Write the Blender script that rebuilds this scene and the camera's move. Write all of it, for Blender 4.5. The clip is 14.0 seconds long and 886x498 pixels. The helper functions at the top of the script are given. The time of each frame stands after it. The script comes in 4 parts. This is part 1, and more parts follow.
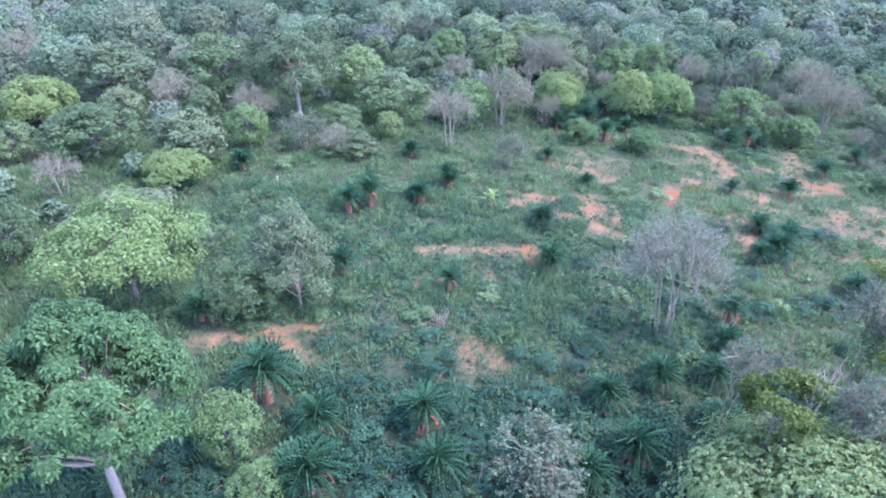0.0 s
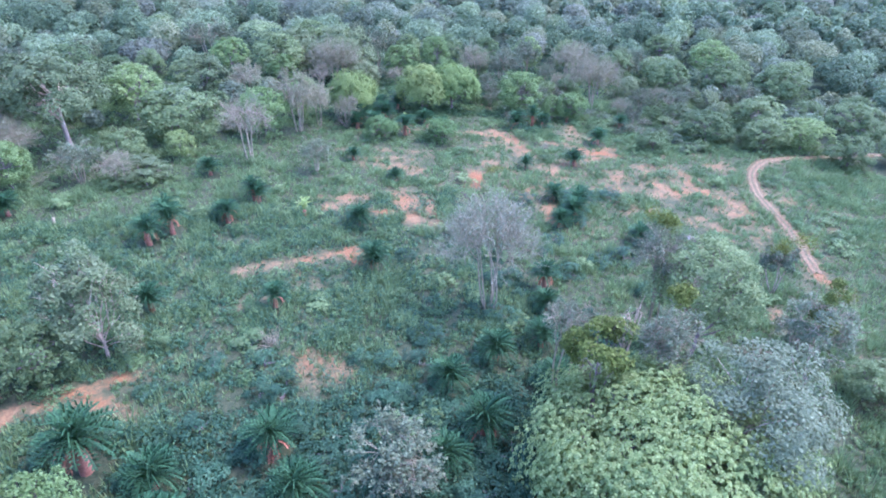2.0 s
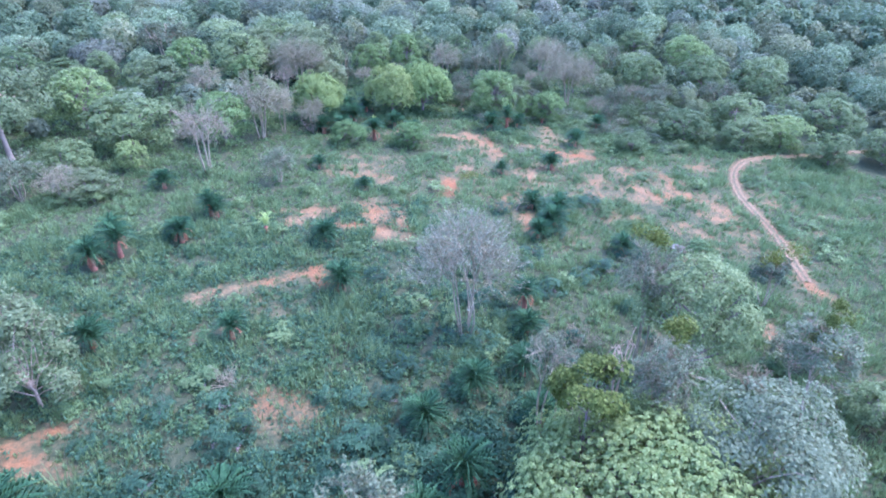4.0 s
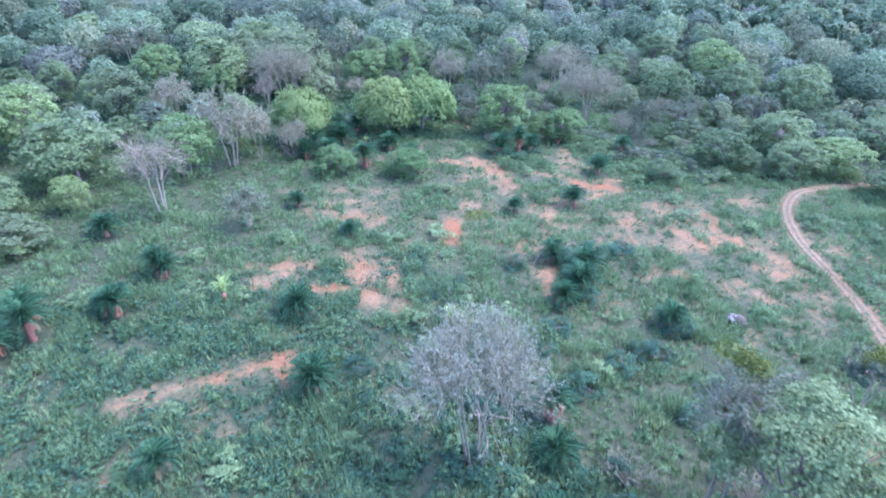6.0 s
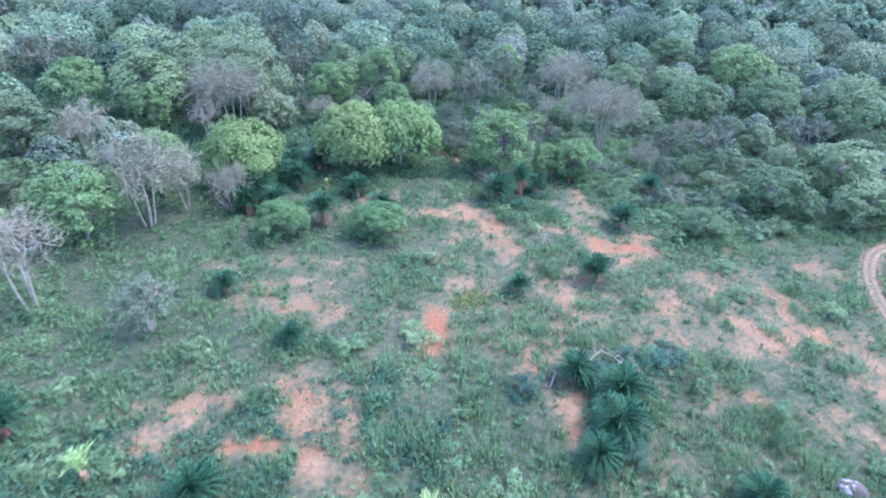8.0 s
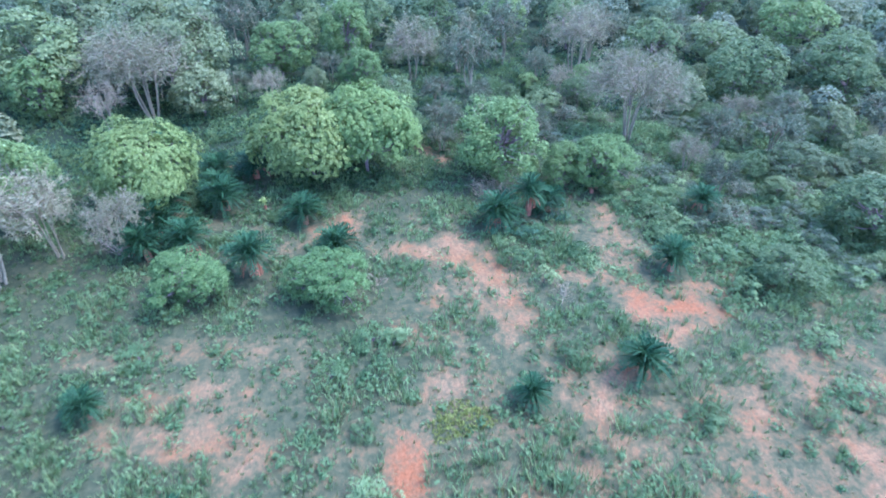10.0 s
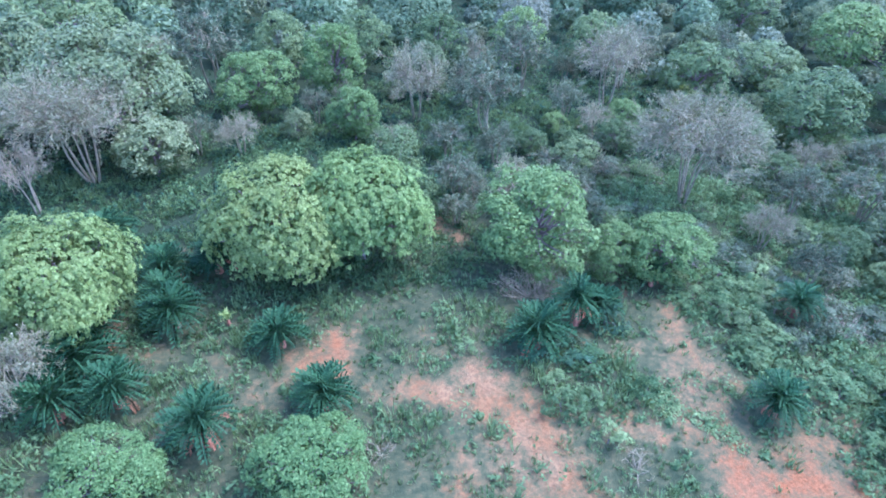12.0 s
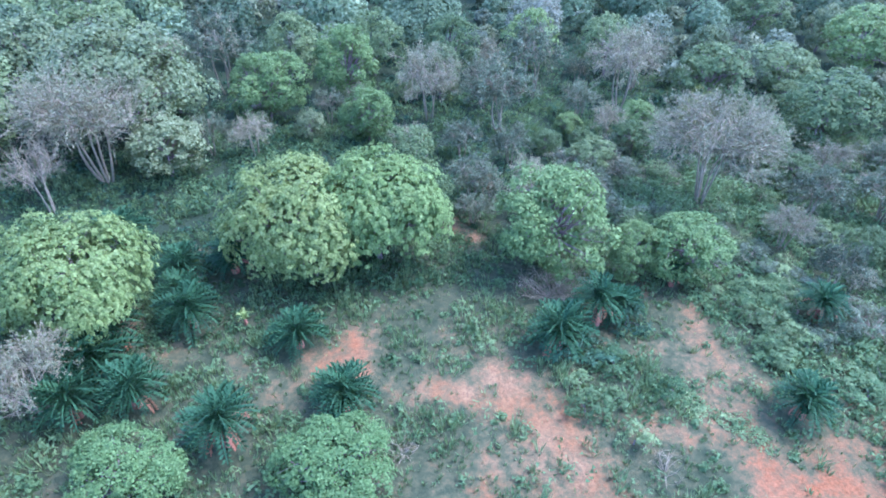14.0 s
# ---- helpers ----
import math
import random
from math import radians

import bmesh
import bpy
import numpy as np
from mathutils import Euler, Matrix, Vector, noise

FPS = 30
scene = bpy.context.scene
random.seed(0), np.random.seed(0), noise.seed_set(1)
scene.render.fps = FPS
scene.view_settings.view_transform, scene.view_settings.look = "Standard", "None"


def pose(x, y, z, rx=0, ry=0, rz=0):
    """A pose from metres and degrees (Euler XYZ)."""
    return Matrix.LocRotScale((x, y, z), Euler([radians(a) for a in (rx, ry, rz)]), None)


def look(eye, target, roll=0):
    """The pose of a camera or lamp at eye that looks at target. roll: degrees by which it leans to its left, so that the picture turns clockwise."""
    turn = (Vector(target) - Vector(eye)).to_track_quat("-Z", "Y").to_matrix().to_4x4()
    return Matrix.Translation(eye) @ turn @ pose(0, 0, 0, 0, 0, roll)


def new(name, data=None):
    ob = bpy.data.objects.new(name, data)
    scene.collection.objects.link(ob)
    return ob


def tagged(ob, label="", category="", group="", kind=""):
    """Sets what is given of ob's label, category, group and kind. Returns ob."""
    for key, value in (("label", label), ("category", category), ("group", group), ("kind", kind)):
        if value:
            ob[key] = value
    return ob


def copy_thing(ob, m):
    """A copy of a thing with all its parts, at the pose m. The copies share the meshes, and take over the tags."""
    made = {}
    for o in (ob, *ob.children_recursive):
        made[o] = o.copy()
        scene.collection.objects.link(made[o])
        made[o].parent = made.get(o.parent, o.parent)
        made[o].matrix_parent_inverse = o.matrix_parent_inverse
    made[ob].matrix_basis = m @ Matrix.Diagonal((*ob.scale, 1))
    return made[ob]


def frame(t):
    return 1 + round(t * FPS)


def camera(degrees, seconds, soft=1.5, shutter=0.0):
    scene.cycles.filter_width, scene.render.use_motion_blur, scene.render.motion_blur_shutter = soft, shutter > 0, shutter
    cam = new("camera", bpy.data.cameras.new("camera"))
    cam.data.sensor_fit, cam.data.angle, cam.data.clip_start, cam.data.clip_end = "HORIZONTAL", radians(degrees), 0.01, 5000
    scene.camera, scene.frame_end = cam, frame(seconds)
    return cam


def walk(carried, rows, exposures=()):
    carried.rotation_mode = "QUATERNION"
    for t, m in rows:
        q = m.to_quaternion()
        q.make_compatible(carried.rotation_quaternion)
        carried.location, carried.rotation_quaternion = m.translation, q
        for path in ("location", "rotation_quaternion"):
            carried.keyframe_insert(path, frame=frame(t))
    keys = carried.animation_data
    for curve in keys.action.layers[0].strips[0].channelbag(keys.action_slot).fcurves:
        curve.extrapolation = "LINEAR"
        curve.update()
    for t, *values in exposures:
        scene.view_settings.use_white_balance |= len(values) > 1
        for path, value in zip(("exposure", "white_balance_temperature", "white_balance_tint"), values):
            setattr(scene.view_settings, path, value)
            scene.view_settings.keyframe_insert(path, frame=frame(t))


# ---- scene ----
# Scrub clearing with cycads, trees and red soil, seen from a drone that turns, then flies forward.
cam = camera(71.3, 14.0, soft=1.85, shutter=0.45)
PATH = [
    (0, 0.000, -0.000, 46.000, -29.852, 0.004, 0.525),
    (0.1, 0.020, -0.006, 45.998, -29.848, -0.120, 0.518),
    (0.2, 0.190, -0.060, 45.982, -29.825, -2.050, 0.420),
    (0.5, 0.755, -0.236, 45.864, -29.708, -8.199, 0.094),
    (1, 0.552, -0.005, 45.664, -29.610, -15.422, -0.069),
    (1.5, 0.199, 0.137, 45.634, -29.567, -17.541, -0.078),
    (2, 0.153, 0.456, 45.640, -29.593, -18.761, -0.021),
    (2.6, 0.340, 0.881, 45.617, -29.800, -19.870, -0.039),
    (3.2, 1.058, 2.512, 45.533, -29.951, -20.677, -0.053),
    (3.85, 2.443, 5.660, 45.369, -30.051, -21.210, -0.061),
    (4.5, 4.459, 10.244, 45.131, -30.084, -21.388, -0.064),
    (5, 6.240, 14.829, 44.778, -30.262, -21.270, -0.084),
    (5.5, 8.075, 19.887, 44.444, -30.397, -21.094, -0.056),
    (6, 10.202, 25.546, 44.137, -30.550, -21.086, -0.014),
    (6.5, 12.586, 31.618, 43.737, -30.731, -21.221, 0.007),
    (7, 15.232, 37.871, 43.305, -30.941, -21.493, 0.043),
    (7.5, 18.150, 44.310, 42.738, -31.142, -21.817, 0.072),
    (8, 21.403, 50.934, 41.987, -31.303, -22.045, 0.017),
    (8.2, 22.699, 53.591, 41.656, -31.351, -22.178, 0.097),
    (10.3, 34.881, 80.317, 38.607, -37.562, -22.729, -0.148),
    (10.5, 35.733, 82.943, 38.410, -37.666, -22.857, -0.054),
    (11, 37.722, 89.249, 38.034, -37.856, -23.175, 0.020),
    (11.5, 38.981, 93.948, 38.009, -38.046, -23.308, 0.081),
    (12, 39.365, 96.758, 38.048, -38.086, -23.494, 0.063),
    (12.5, 38.963, 97.658, 37.975, -38.113, -23.454, 0.003),
    (13, 38.474, 97.548, 37.773, -37.947, -23.460, -0.048),
    (13.5, 38.150, 97.406, 37.493, -37.723, -23.315, -0.047),
    (14, 38.053, 97.459, 37.152, -37.510, -23.211, -0.081),
]
walk(cam, [(t, pose(x, y, z, 90 + pitch, 0, yaw) @ pose(0, 0, 0, 0, 0, roll)) for t, x, y, z, pitch, yaw, roll in PATH],
     exposures=((0.0, 2.79, 4890, 53), (2.0, 2.83, 4830, 54), (4.5, 2.84, 4750, 53), (8.0, 2.8, 4680, 47), (11.0, 2.74, 4580, 43), (14.0, 2.79, 4600, 46)))

# ---- light: bright hazy sky, a weak wide sun ----
SUN_ELEV, SUN_AZ = radians(58), radians(100)
world = bpy.data.worlds.new("sky")
scene.world = world
world.use_nodes = True
wn = world.node_tree.nodes
sky = wn.new("ShaderNodeTexSky")
sky.sky_type, sky.sun_disc = "NISHITA", False
sky.sun_elevation, sky.sun_rotation = SUN_ELEV, SUN_AZ
sky.dust_density, sky.air_density = 1.0, 1.3
wn["Background"].inputs[1].default_value = 0.15
world.node_tree.links.new(sky.outputs[0], wn["Background"].inputs[0])
lamp = bpy.data.lights.new("sun", "SUN")
lamp.energy, lamp.angle, lamp.color = 1.35, radians(25), (1.0, 0.87, 0.68)
sun = new("sun", lamp)
sun_dir = Vector((math.sin(SUN_AZ) * math.cos(SUN_ELEV), math.cos(SUN_AZ) * math.cos(SUN_ELEV), math.sin(SUN_ELEV)))
sun.matrix_world = look(sun_dir * 100, (0, 0, 0))


# ---- materials ----
def nodes_of(name):
    m = bpy.data.materials.new(name)
    m.use_nodes = True
    return m, m.node_tree.nodes, m.node_tree.links, m.node_tree.nodes["Principled BSDF"]


def ramp(ns, stops):
    r = ns.new("ShaderNodeValToRGB")
    els = r.color_ramp.elements
    while len(els) < len(stops):
        els.new(0.5)
    for e, (p, c) in zip(els, stops):
        e.position, e.color = p, (*c, 1)
    return r


def noise_node(ns, ls, scale, detail=4.0, rough=0.6, coord="Object"):
    tc = ns.new("ShaderNodeTexCoord")
    n = ns.new("ShaderNodeTexNoise")
    n.inputs["Scale"].default_value, n.inputs["Detail"].default_value, n.inputs["Roughness"].default_value = scale, detail, rough
    ls.new(tc.outputs[coord], n.inputs["Vector"])
    return n


def leaf_material(name, dark, mid, light, shine=0.6, thin=0.3, spread=0.35, patch=0.0, grain=5.0, joined=False):
    """Foliage: colour varies leaf by leaf, plant by plant and in soft patches."""
    m, ns, ls, bsdf = nodes_of(name)
    geo, info = ns.new("ShaderNodeNewGeometry"), ns.new("ShaderNodeObjectInfo")
    plant_random = info.outputs["Random"]
    if joined:
        plant_att = ns.new("ShaderNodeAttribute")
        plant_att.attribute_name = "plant"
        plant_random = plant_att.outputs["Fac"]
    col = ramp(ns, ((0.0, dark), (0.5, mid), (1.0, light)))
    if patch:
        n = ns.new("ShaderNodeTexNoise")
        n.inputs["Scale"].default_value, n.inputs["Detail"].default_value = patch, 3
        ls.new(geo.outputs["Position"], n.inputs["Vector"])
        mixer = ns.new("ShaderNodeMath")
        mixer.operation = "MULTIPLY_ADD"
        ls.new(geo.outputs["Random Per Island"], mixer.inputs[0])
        mixer.inputs[1].default_value = 0.55
        span = ns.new("ShaderNodeMapRange")
        span.inputs["From Min"].default_value, span.inputs["From Max"].default_value = 0.35, 0.65
        span.inputs["To Min"].default_value, span.inputs["To Max"].default_value = 0.0, 0.45
        ls.new(n.outputs["Fac"], span.inputs["Value"])
        ls.new(span.outputs["Result"], mixer.inputs[2])
        ls.new(mixer.outputs[0], col.inputs[0])
    else:
        ls.new(geo.outputs["Random Per Island"], col.inputs[0])
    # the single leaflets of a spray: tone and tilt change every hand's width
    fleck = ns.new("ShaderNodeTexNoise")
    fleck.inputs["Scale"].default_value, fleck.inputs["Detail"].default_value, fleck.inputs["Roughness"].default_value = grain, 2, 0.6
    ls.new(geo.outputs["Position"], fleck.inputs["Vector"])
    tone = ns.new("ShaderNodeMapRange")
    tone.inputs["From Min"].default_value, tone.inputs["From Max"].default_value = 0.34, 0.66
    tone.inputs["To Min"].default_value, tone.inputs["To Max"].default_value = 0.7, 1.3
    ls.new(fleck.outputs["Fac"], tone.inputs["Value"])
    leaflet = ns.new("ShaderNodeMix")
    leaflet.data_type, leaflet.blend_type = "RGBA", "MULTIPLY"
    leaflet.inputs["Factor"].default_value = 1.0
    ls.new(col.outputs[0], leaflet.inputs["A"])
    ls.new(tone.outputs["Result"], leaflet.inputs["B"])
    bump = ns.new("ShaderNodeBump")
    bump.inputs["Strength"].default_value, bump.inputs["Distance"].default_value = 0.4, 0.1
    ls.new(fleck.outputs["Fac"], bump.inputs["Height"])
    ls.new(bump.outputs[0], bsdf.inputs["Normal"])
    hsv = ns.new("ShaderNodeHueSaturation")
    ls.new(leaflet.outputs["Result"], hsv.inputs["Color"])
    val = ns.new("ShaderNodeMapRange")
    val.inputs["To Min"].default_value, val.inputs["To Max"].default_value = 1 - spread, 1 + spread
    ls.new(plant_random, val.inputs["Value"])
    ls.new(val.outputs["Result"], hsv.inputs["Value"])
    hue = ns.new("ShaderNodeMath")
    hue.operation = "MULTIPLY_ADD"
    ls.new(plant_random, hue.inputs[0])
    hue.inputs[1].default_value, hue.inputs[2].default_value = -0.024, 0.512
    hsv.inputs["Saturation"].default_value = 1.1
    ls.new(hue.outputs[0], hsv.inputs["Hue"])
    ls.new(hsv.outputs[0], bsdf.inputs["Base Color"])
    bsdf.inputs["Roughness"].default_value = shine
    bsdf.inputs["Specular IOR Level"].default_value = 0.06
    tr, mix = ns.new("ShaderNodeBsdfTranslucent"), ns.new("ShaderNodeMixShader")
    ls.new(hsv.outputs[0], tr.inputs["Color"])
    mix.inputs[0].default_value = thin
    ls.new(bsdf.outputs[0], mix.inputs[1])
    ls.new(tr.outputs[0], mix.inputs[2])
    ls.new(mix.outputs[0], ns["Material Output"].inputs["Surface"])
    return m


def bark_material(name, dark, light, scale=6.0):
    m, ns, ls, bsdf = nodes_of(name)
    n = noise_node(ns, ls, scale, 5, 0.7)
    col = ramp(ns, ((0.3, dark), (0.7, light)))
    ls.new(n.outputs["Fac"], col.inputs[0])
    ls.new(col.outputs[0], bsdf.inputs["Base Color"])
    bump = ns.new("ShaderNodeBump")
    bump.inputs["Strength"].default_value, bump.inputs["Distance"].default_value = 0.6, 0.03
    ls.new(n.outputs["Fac"], bump.inputs["Height"])
    ls.new(bump.outputs[0], bsdf.inputs["Normal"])
    bsdf.inputs["Roughness"].default_value, bsdf.inputs["Specular IOR Level"].default_value = 0.9, 0.15
    return m


def soil_material(name, tones=((0.36, (0.182, 0.087, 0.029)), (0.5, (0.182, 0.106, 0.041)), (0.66, (0.192, 0.132, 0.058)))):
    m, ns, ls, bsdf = nodes_of(name)
    big = noise_node(ns, ls, 0.16, 5, 0.6)
    fine = noise_node(ns, ls, 1.5, 10, 0.78)
    soil = ramp(ns, tones)
    ls.new(big.outputs["Fac"], soil.inputs[0])
    shade = ns.new("ShaderNodeMix")
    shade.data_type, shade.blend_type = "RGBA", "OVERLAY"
    shade.inputs["Factor"].default_value = 0.6
    grit = noise_node(ns, ls, 3.2, 8, 0.8)
    grain = ns.new("ShaderNodeMapRange")
    grain.inputs["From Min"].default_value, grain.inputs["From Max"].default_value = 0.36, 0.6
    grain.inputs["To Min"].default_value, grain.inputs["To Max"].default_value = 0.12, 0.72
    ls.new(grit.outputs["Fac"], grain.inputs["Value"])
    ls.new(grain.outputs["Result"], shade.inputs["B"])
    iron = ns.new("ShaderNodeAttribute")
    iron.attribute_name = "iron"
    rust = ns.new("ShaderNodeMix")
    rust.data_type = "RGBA"
    part_iron = ns.new("ShaderNodeMath")
    part_iron.operation = "MULTIPLY"
    ls.new(iron.outputs["Fac"], part_iron.inputs[0])
    part_iron.inputs[1].default_value = 0.65
    ls.new(part_iron.outputs[0], rust.inputs["Factor"])
    ls.new(soil.outputs[0], rust.inputs["A"])
    rust.inputs["B"].default_value = (0.192, 0.076, 0.025, 1)
    ls.new(rust.outputs["Result"], shade.inputs["A"])
    out = shade.outputs["Result"]
    att = ns.new("ShaderNodeAttribute")
    att.attribute_name = "bare"
    sward = ramp(ns, ((0.1, (0.023, 0.038, 0.017)), (0.45, (0.05, 0.063, 0.027)), (0.75, (0.086, 0.084, 0.036)), (1.0, (0.122, 0.096, 0.042))))
    cover_noise = noise_node(ns, ls, 1.5, 9, 0.8)
    cover = ns.new("ShaderNodeMapRange")
    cover.inputs["From Min"].default_value, cover.inputs["From Max"].default_value = 0.38, 0.64
    cover.inputs["To Max"].default_value = 0.66
    ls.new(cover_noise.outputs["Fac"], cover.inputs["Value"])
    worn = ns.new("ShaderNodeMath")
    worn.operation = "MULTIPLY_ADD"
    ls.new(att.outputs["Fac"], worn.inputs[0])
    worn.inputs[1].default_value = 0.8
    ls.new(cover.outputs["Result"], worn.inputs[2])
    ls.new(worn.outputs[0], sward.inputs[0])
    edge = ns.new("ShaderNodeMath")
    edge.operation = "MULTIPLY_ADD"
    ls.new(fine.outputs["Fac"], edge.inputs[0])
    edge.inputs[1].default_value, edge.inputs[2].default_value = 2.2, -1.16
    total = ns.new("ShaderNodeMath")
    total.operation = "ADD"
    ls.new(att.outputs["Fac"], total.inputs[0])
    ls.new(edge.outputs[0], total.inputs[1])
    step = ns.new("ShaderNodeMapRange")
    step.interpolation_type = "SMOOTHSTEP"
    step.inputs["From Min"].default_value, step.inputs["From Max"].default_value = 0.22, 1.05
    ls.new(total.outputs[0], step.inputs["Value"])
    mix = ns.new("ShaderNodeMix")
    mix.data_type = "RGBA"
    ls.new(step.outputs["Result"], mix.inputs["Factor"])
    ls.new(sward.outputs[0], mix.inputs["A"])
    ls.new(out, mix.inputs["B"])
    ls.new(mix.outputs["Result"], bsdf.inputs["Base Color"])
    bump = ns.new("ShaderNodeBump")
    bump.inputs["Strength"].default_value, bump.inputs["Distance"].default_value = 0.9, 0.14
    ls.new(grit.outputs["Fac"], bump.inputs["Height"])
    ls.new(bump.outputs[0], bsdf.inputs["Normal"])
    bsdf.inputs["Roughness"].default_value, bsdf.inputs["Specular IOR Level"].default_value = 0.97, 0.04
    return m


SOIL = soil_material("red_soil")
LEAF_LIGHT = leaf_material("light_green_leaves", (0.118, 0.182, 0.063), (0.161, 0.236, 0.083), (0.214, 0.296, 0.117), spread=0.12, thin=0.45)
LEAF_GREEN = leaf_material("green_leaves", (0.082, 0.126, 0.05), (0.115, 0.167, 0.067), (0.154, 0.21, 0.088), spread=0.25, thin=0.38)
# green, olive and pale carry extra blue: distance haze mixed into the leaf colour
FAR = dict(thin=0.35, spread=0.38, grain=2.2, joined=True)
FAR_LEAVES = {
    "green": leaf_material("far_green_hazed_canopy", (0.075, 0.118, 0.055), (0.11, 0.163, 0.079), (0.149, 0.206, 0.104), **FAR),
    "olive": leaf_material("far_olive_hazed_canopy", (0.09, 0.12, 0.055), (0.125, 0.157, 0.075), (0.166, 0.198, 0.103), **FAR),
    "pale": leaf_material("far_light_hazed_canopy", (0.102, 0.151, 0.061), (0.138, 0.194, 0.082), (0.178, 0.242, 0.113), **FAR),
    "grey": leaf_material("far_grey_canopy", (0.093, 0.126, 0.069), (0.123, 0.16, 0.089), (0.155, 0.198, 0.117), **FAR),
    "dry": leaf_material("far_dry_canopy", (0.101, 0.12, 0.07), (0.128, 0.151, 0.091), (0.161, 0.188, 0.118), **FAR)}
LEAF_FRESH = leaf_material("fresh_green_leaves", (0.074, 0.125, 0.041), (0.107, 0.171, 0.057), (0.15, 0.226, 0.083), spread=0.12)
# dark shrubs' own green; on the woodland floor it stands in for shade
LEAF_DARK = leaf_material("dark_shrub_and_shade_leaves", (0.024, 0.058, 0.029), (0.04, 0.084, 0.042), (0.064, 0.12, 0.06), spread=0.25)
LEAF_BLUE = leaf_material("blue_green_leaves", (0.046, 0.093, 0.032), (0.07, 0.127, 0.045), (0.107, 0.177, 0.066), spread=0.15)
LEAF_GREY = leaf_material("grey_green_leaves", (0.072, 0.1, 0.052), (0.098, 0.132, 0.068), (0.134, 0.172, 0.092), spread=0.25)
LEAF_DRY = leaf_material("dry_grey_leaves", (0.135, 0.15, 0.075), (0.176, 0.194, 0.1), (0.228, 0.248, 0.136), spread=0.25)
LEAF_SUN = leaf_material("yellowish_light_leaves", (0.124, 0.184, 0.058), (0.169, 0.24, 0.078), (0.222, 0.3, 0.111), spread=0.04, thin=0.45)
LEAF_WISP = leaf_material("wispy_grey_leaves", (0.132, 0.154, 0.09), (0.174, 0.2, 0.118), (0.226, 0.254, 0.158), spread=0.1)
LEAF_OLIVE = leaf_material("olive_leaves", (0.084, 0.118, 0.049), (0.118, 0.158, 0.069), (0.16, 0.203, 0.096), spread=0.2)
LEAF_YELLOW = leaf_material("yellow_green_leaves", (0.058, 0.08, 0.019), (0.094, 0.122, 0.03), (0.145, 0.176, 0.05), spread=0.15)
LEAF_SHRUB = leaf_material("undergrowth_leaves", (0.052, 0.1, 0.04), (0.086, 0.148, 0.059), (0.129, 0.2, 0.08), patch=0.22, thin=0.4)
GRASS = leaf_material("tall_grass", (0.075, 0.124, 0.049), (0.123, 0.19, 0.076), (0.188, 0.256, 0.105), patch=0.22, thin=0.4, grain=2.0)
FROND = leaf_material("cycad_fronds", (0.022, 0.062, 0.026), (0.036, 0.088, 0.037), (0.06, 0.122, 0.052), shine=0.5, spread=0.3)
FROND_DEAD = leaf_material("dead_fronds", (0.15, 0.075, 0.034), (0.24, 0.12, 0.062), (0.32, 0.19, 0.118), thin=0.15)
FROND_LIME = leaf_material("lime_fronds", (0.21, 0.3, 0.085), (0.29, 0.395, 0.13), (0.38, 0.48, 0.19), thin=0.4, spread=0.1)
BARK = bark_material("grey_brown_bark", (0.09, 0.07, 0.055), (0.24, 0.2, 0.17))
BARK_PALE = bark_material("pale_bark", (0.2, 0.165, 0.1), (0.37, 0.315, 0.205))
BARK_RED = bark_material("orange_cycad_bark", (0.16, 0.07, 0.034), (0.34, 0.165, 0.09), 9)
TWIG = bark_material("grey_twigs", (0.14, 0.13, 0.07), (0.262, 0.244, 0.134), 3)
ROCK = bark_material("dark_boulder", (0.035, 0.031, 0.018), (0.095, 0.084, 0.05), 1.4)
ROCK_PALE = bark_material("pale_lichen", (0.17, 0.165, 0.125), (0.31, 0.3, 0.24), 3)


# ---- mesh helpers ----
def mesh_np(name, verts, blocks):
    """A mesh from arrays: blocks of (faces as an n by k array, material slot)."""
    me = bpy.data.meshes.new(name)
    verts = np.asarray(verts, dtype=np.float32)
    me.vertices.add(len(verts))
    me.vertices.foreach_set("co", verts.ravel())
    loops = np.concatenate([np.asarray(f).ravel() for f, _ in blocks]).astype(np.int32)
    counts = np.concatenate([np.full(len(f), np.shape(f)[1]) for f, _ in blocks])
    starts = np.concatenate(([0], np.cumsum(counts)[:-1])).astype(np.int32)
    me.loops.add(len(loops))
    me.loops.foreach_set("vertex_index", loops)
    me.polygons.add(len(counts))
    me.polygons.foreach_set("loop_start", starts)
    me.polygons.foreach_set("material_index", np.concatenate([np.full(len(f), s) for f, s in blocks]).astype(np.int32))
    me.update(calc_edges=True)
    me.validate()
    return me


def part(name, me, materials, parent=None, label=""):
    for m in materials:
        if m.name not in me.materials:
            me.materials.append(m)
    ob = new(name, me)
    ob.parent = parent
    if label:
        tagged(ob, label)
    return ob


def unit(v):
    return v / np.maximum(np.linalg.norm(v, axis=-1, keepdims=True), 1e-9)


def leaf_tris(rng, centre, normal, length, width, jitter=0.55):
    """Small leaf sprays as wedges, for plants that stay farther off."""
    n = len(centre)
    nrm = unit(normal + rng.normal(0, jitter, (n, 3)))
    u = unit(np.cross(nrm, rng.normal(0, 1, (n, 3))))
    v = np.cross(nrm, u)
    L = length * rng.uniform(0.6, 1.4, (n, 1))
    W = width * rng.uniform(0.6, 1.4, (n, 1))
    V = np.stack([centre - u * L / 2, centre + u * L * 0.4 + v * W / 2, centre + u * L * 0.4 - v * W / 2], 1)
    return V.reshape(-1, 3), np.arange(3 * n).reshape(n, 3)


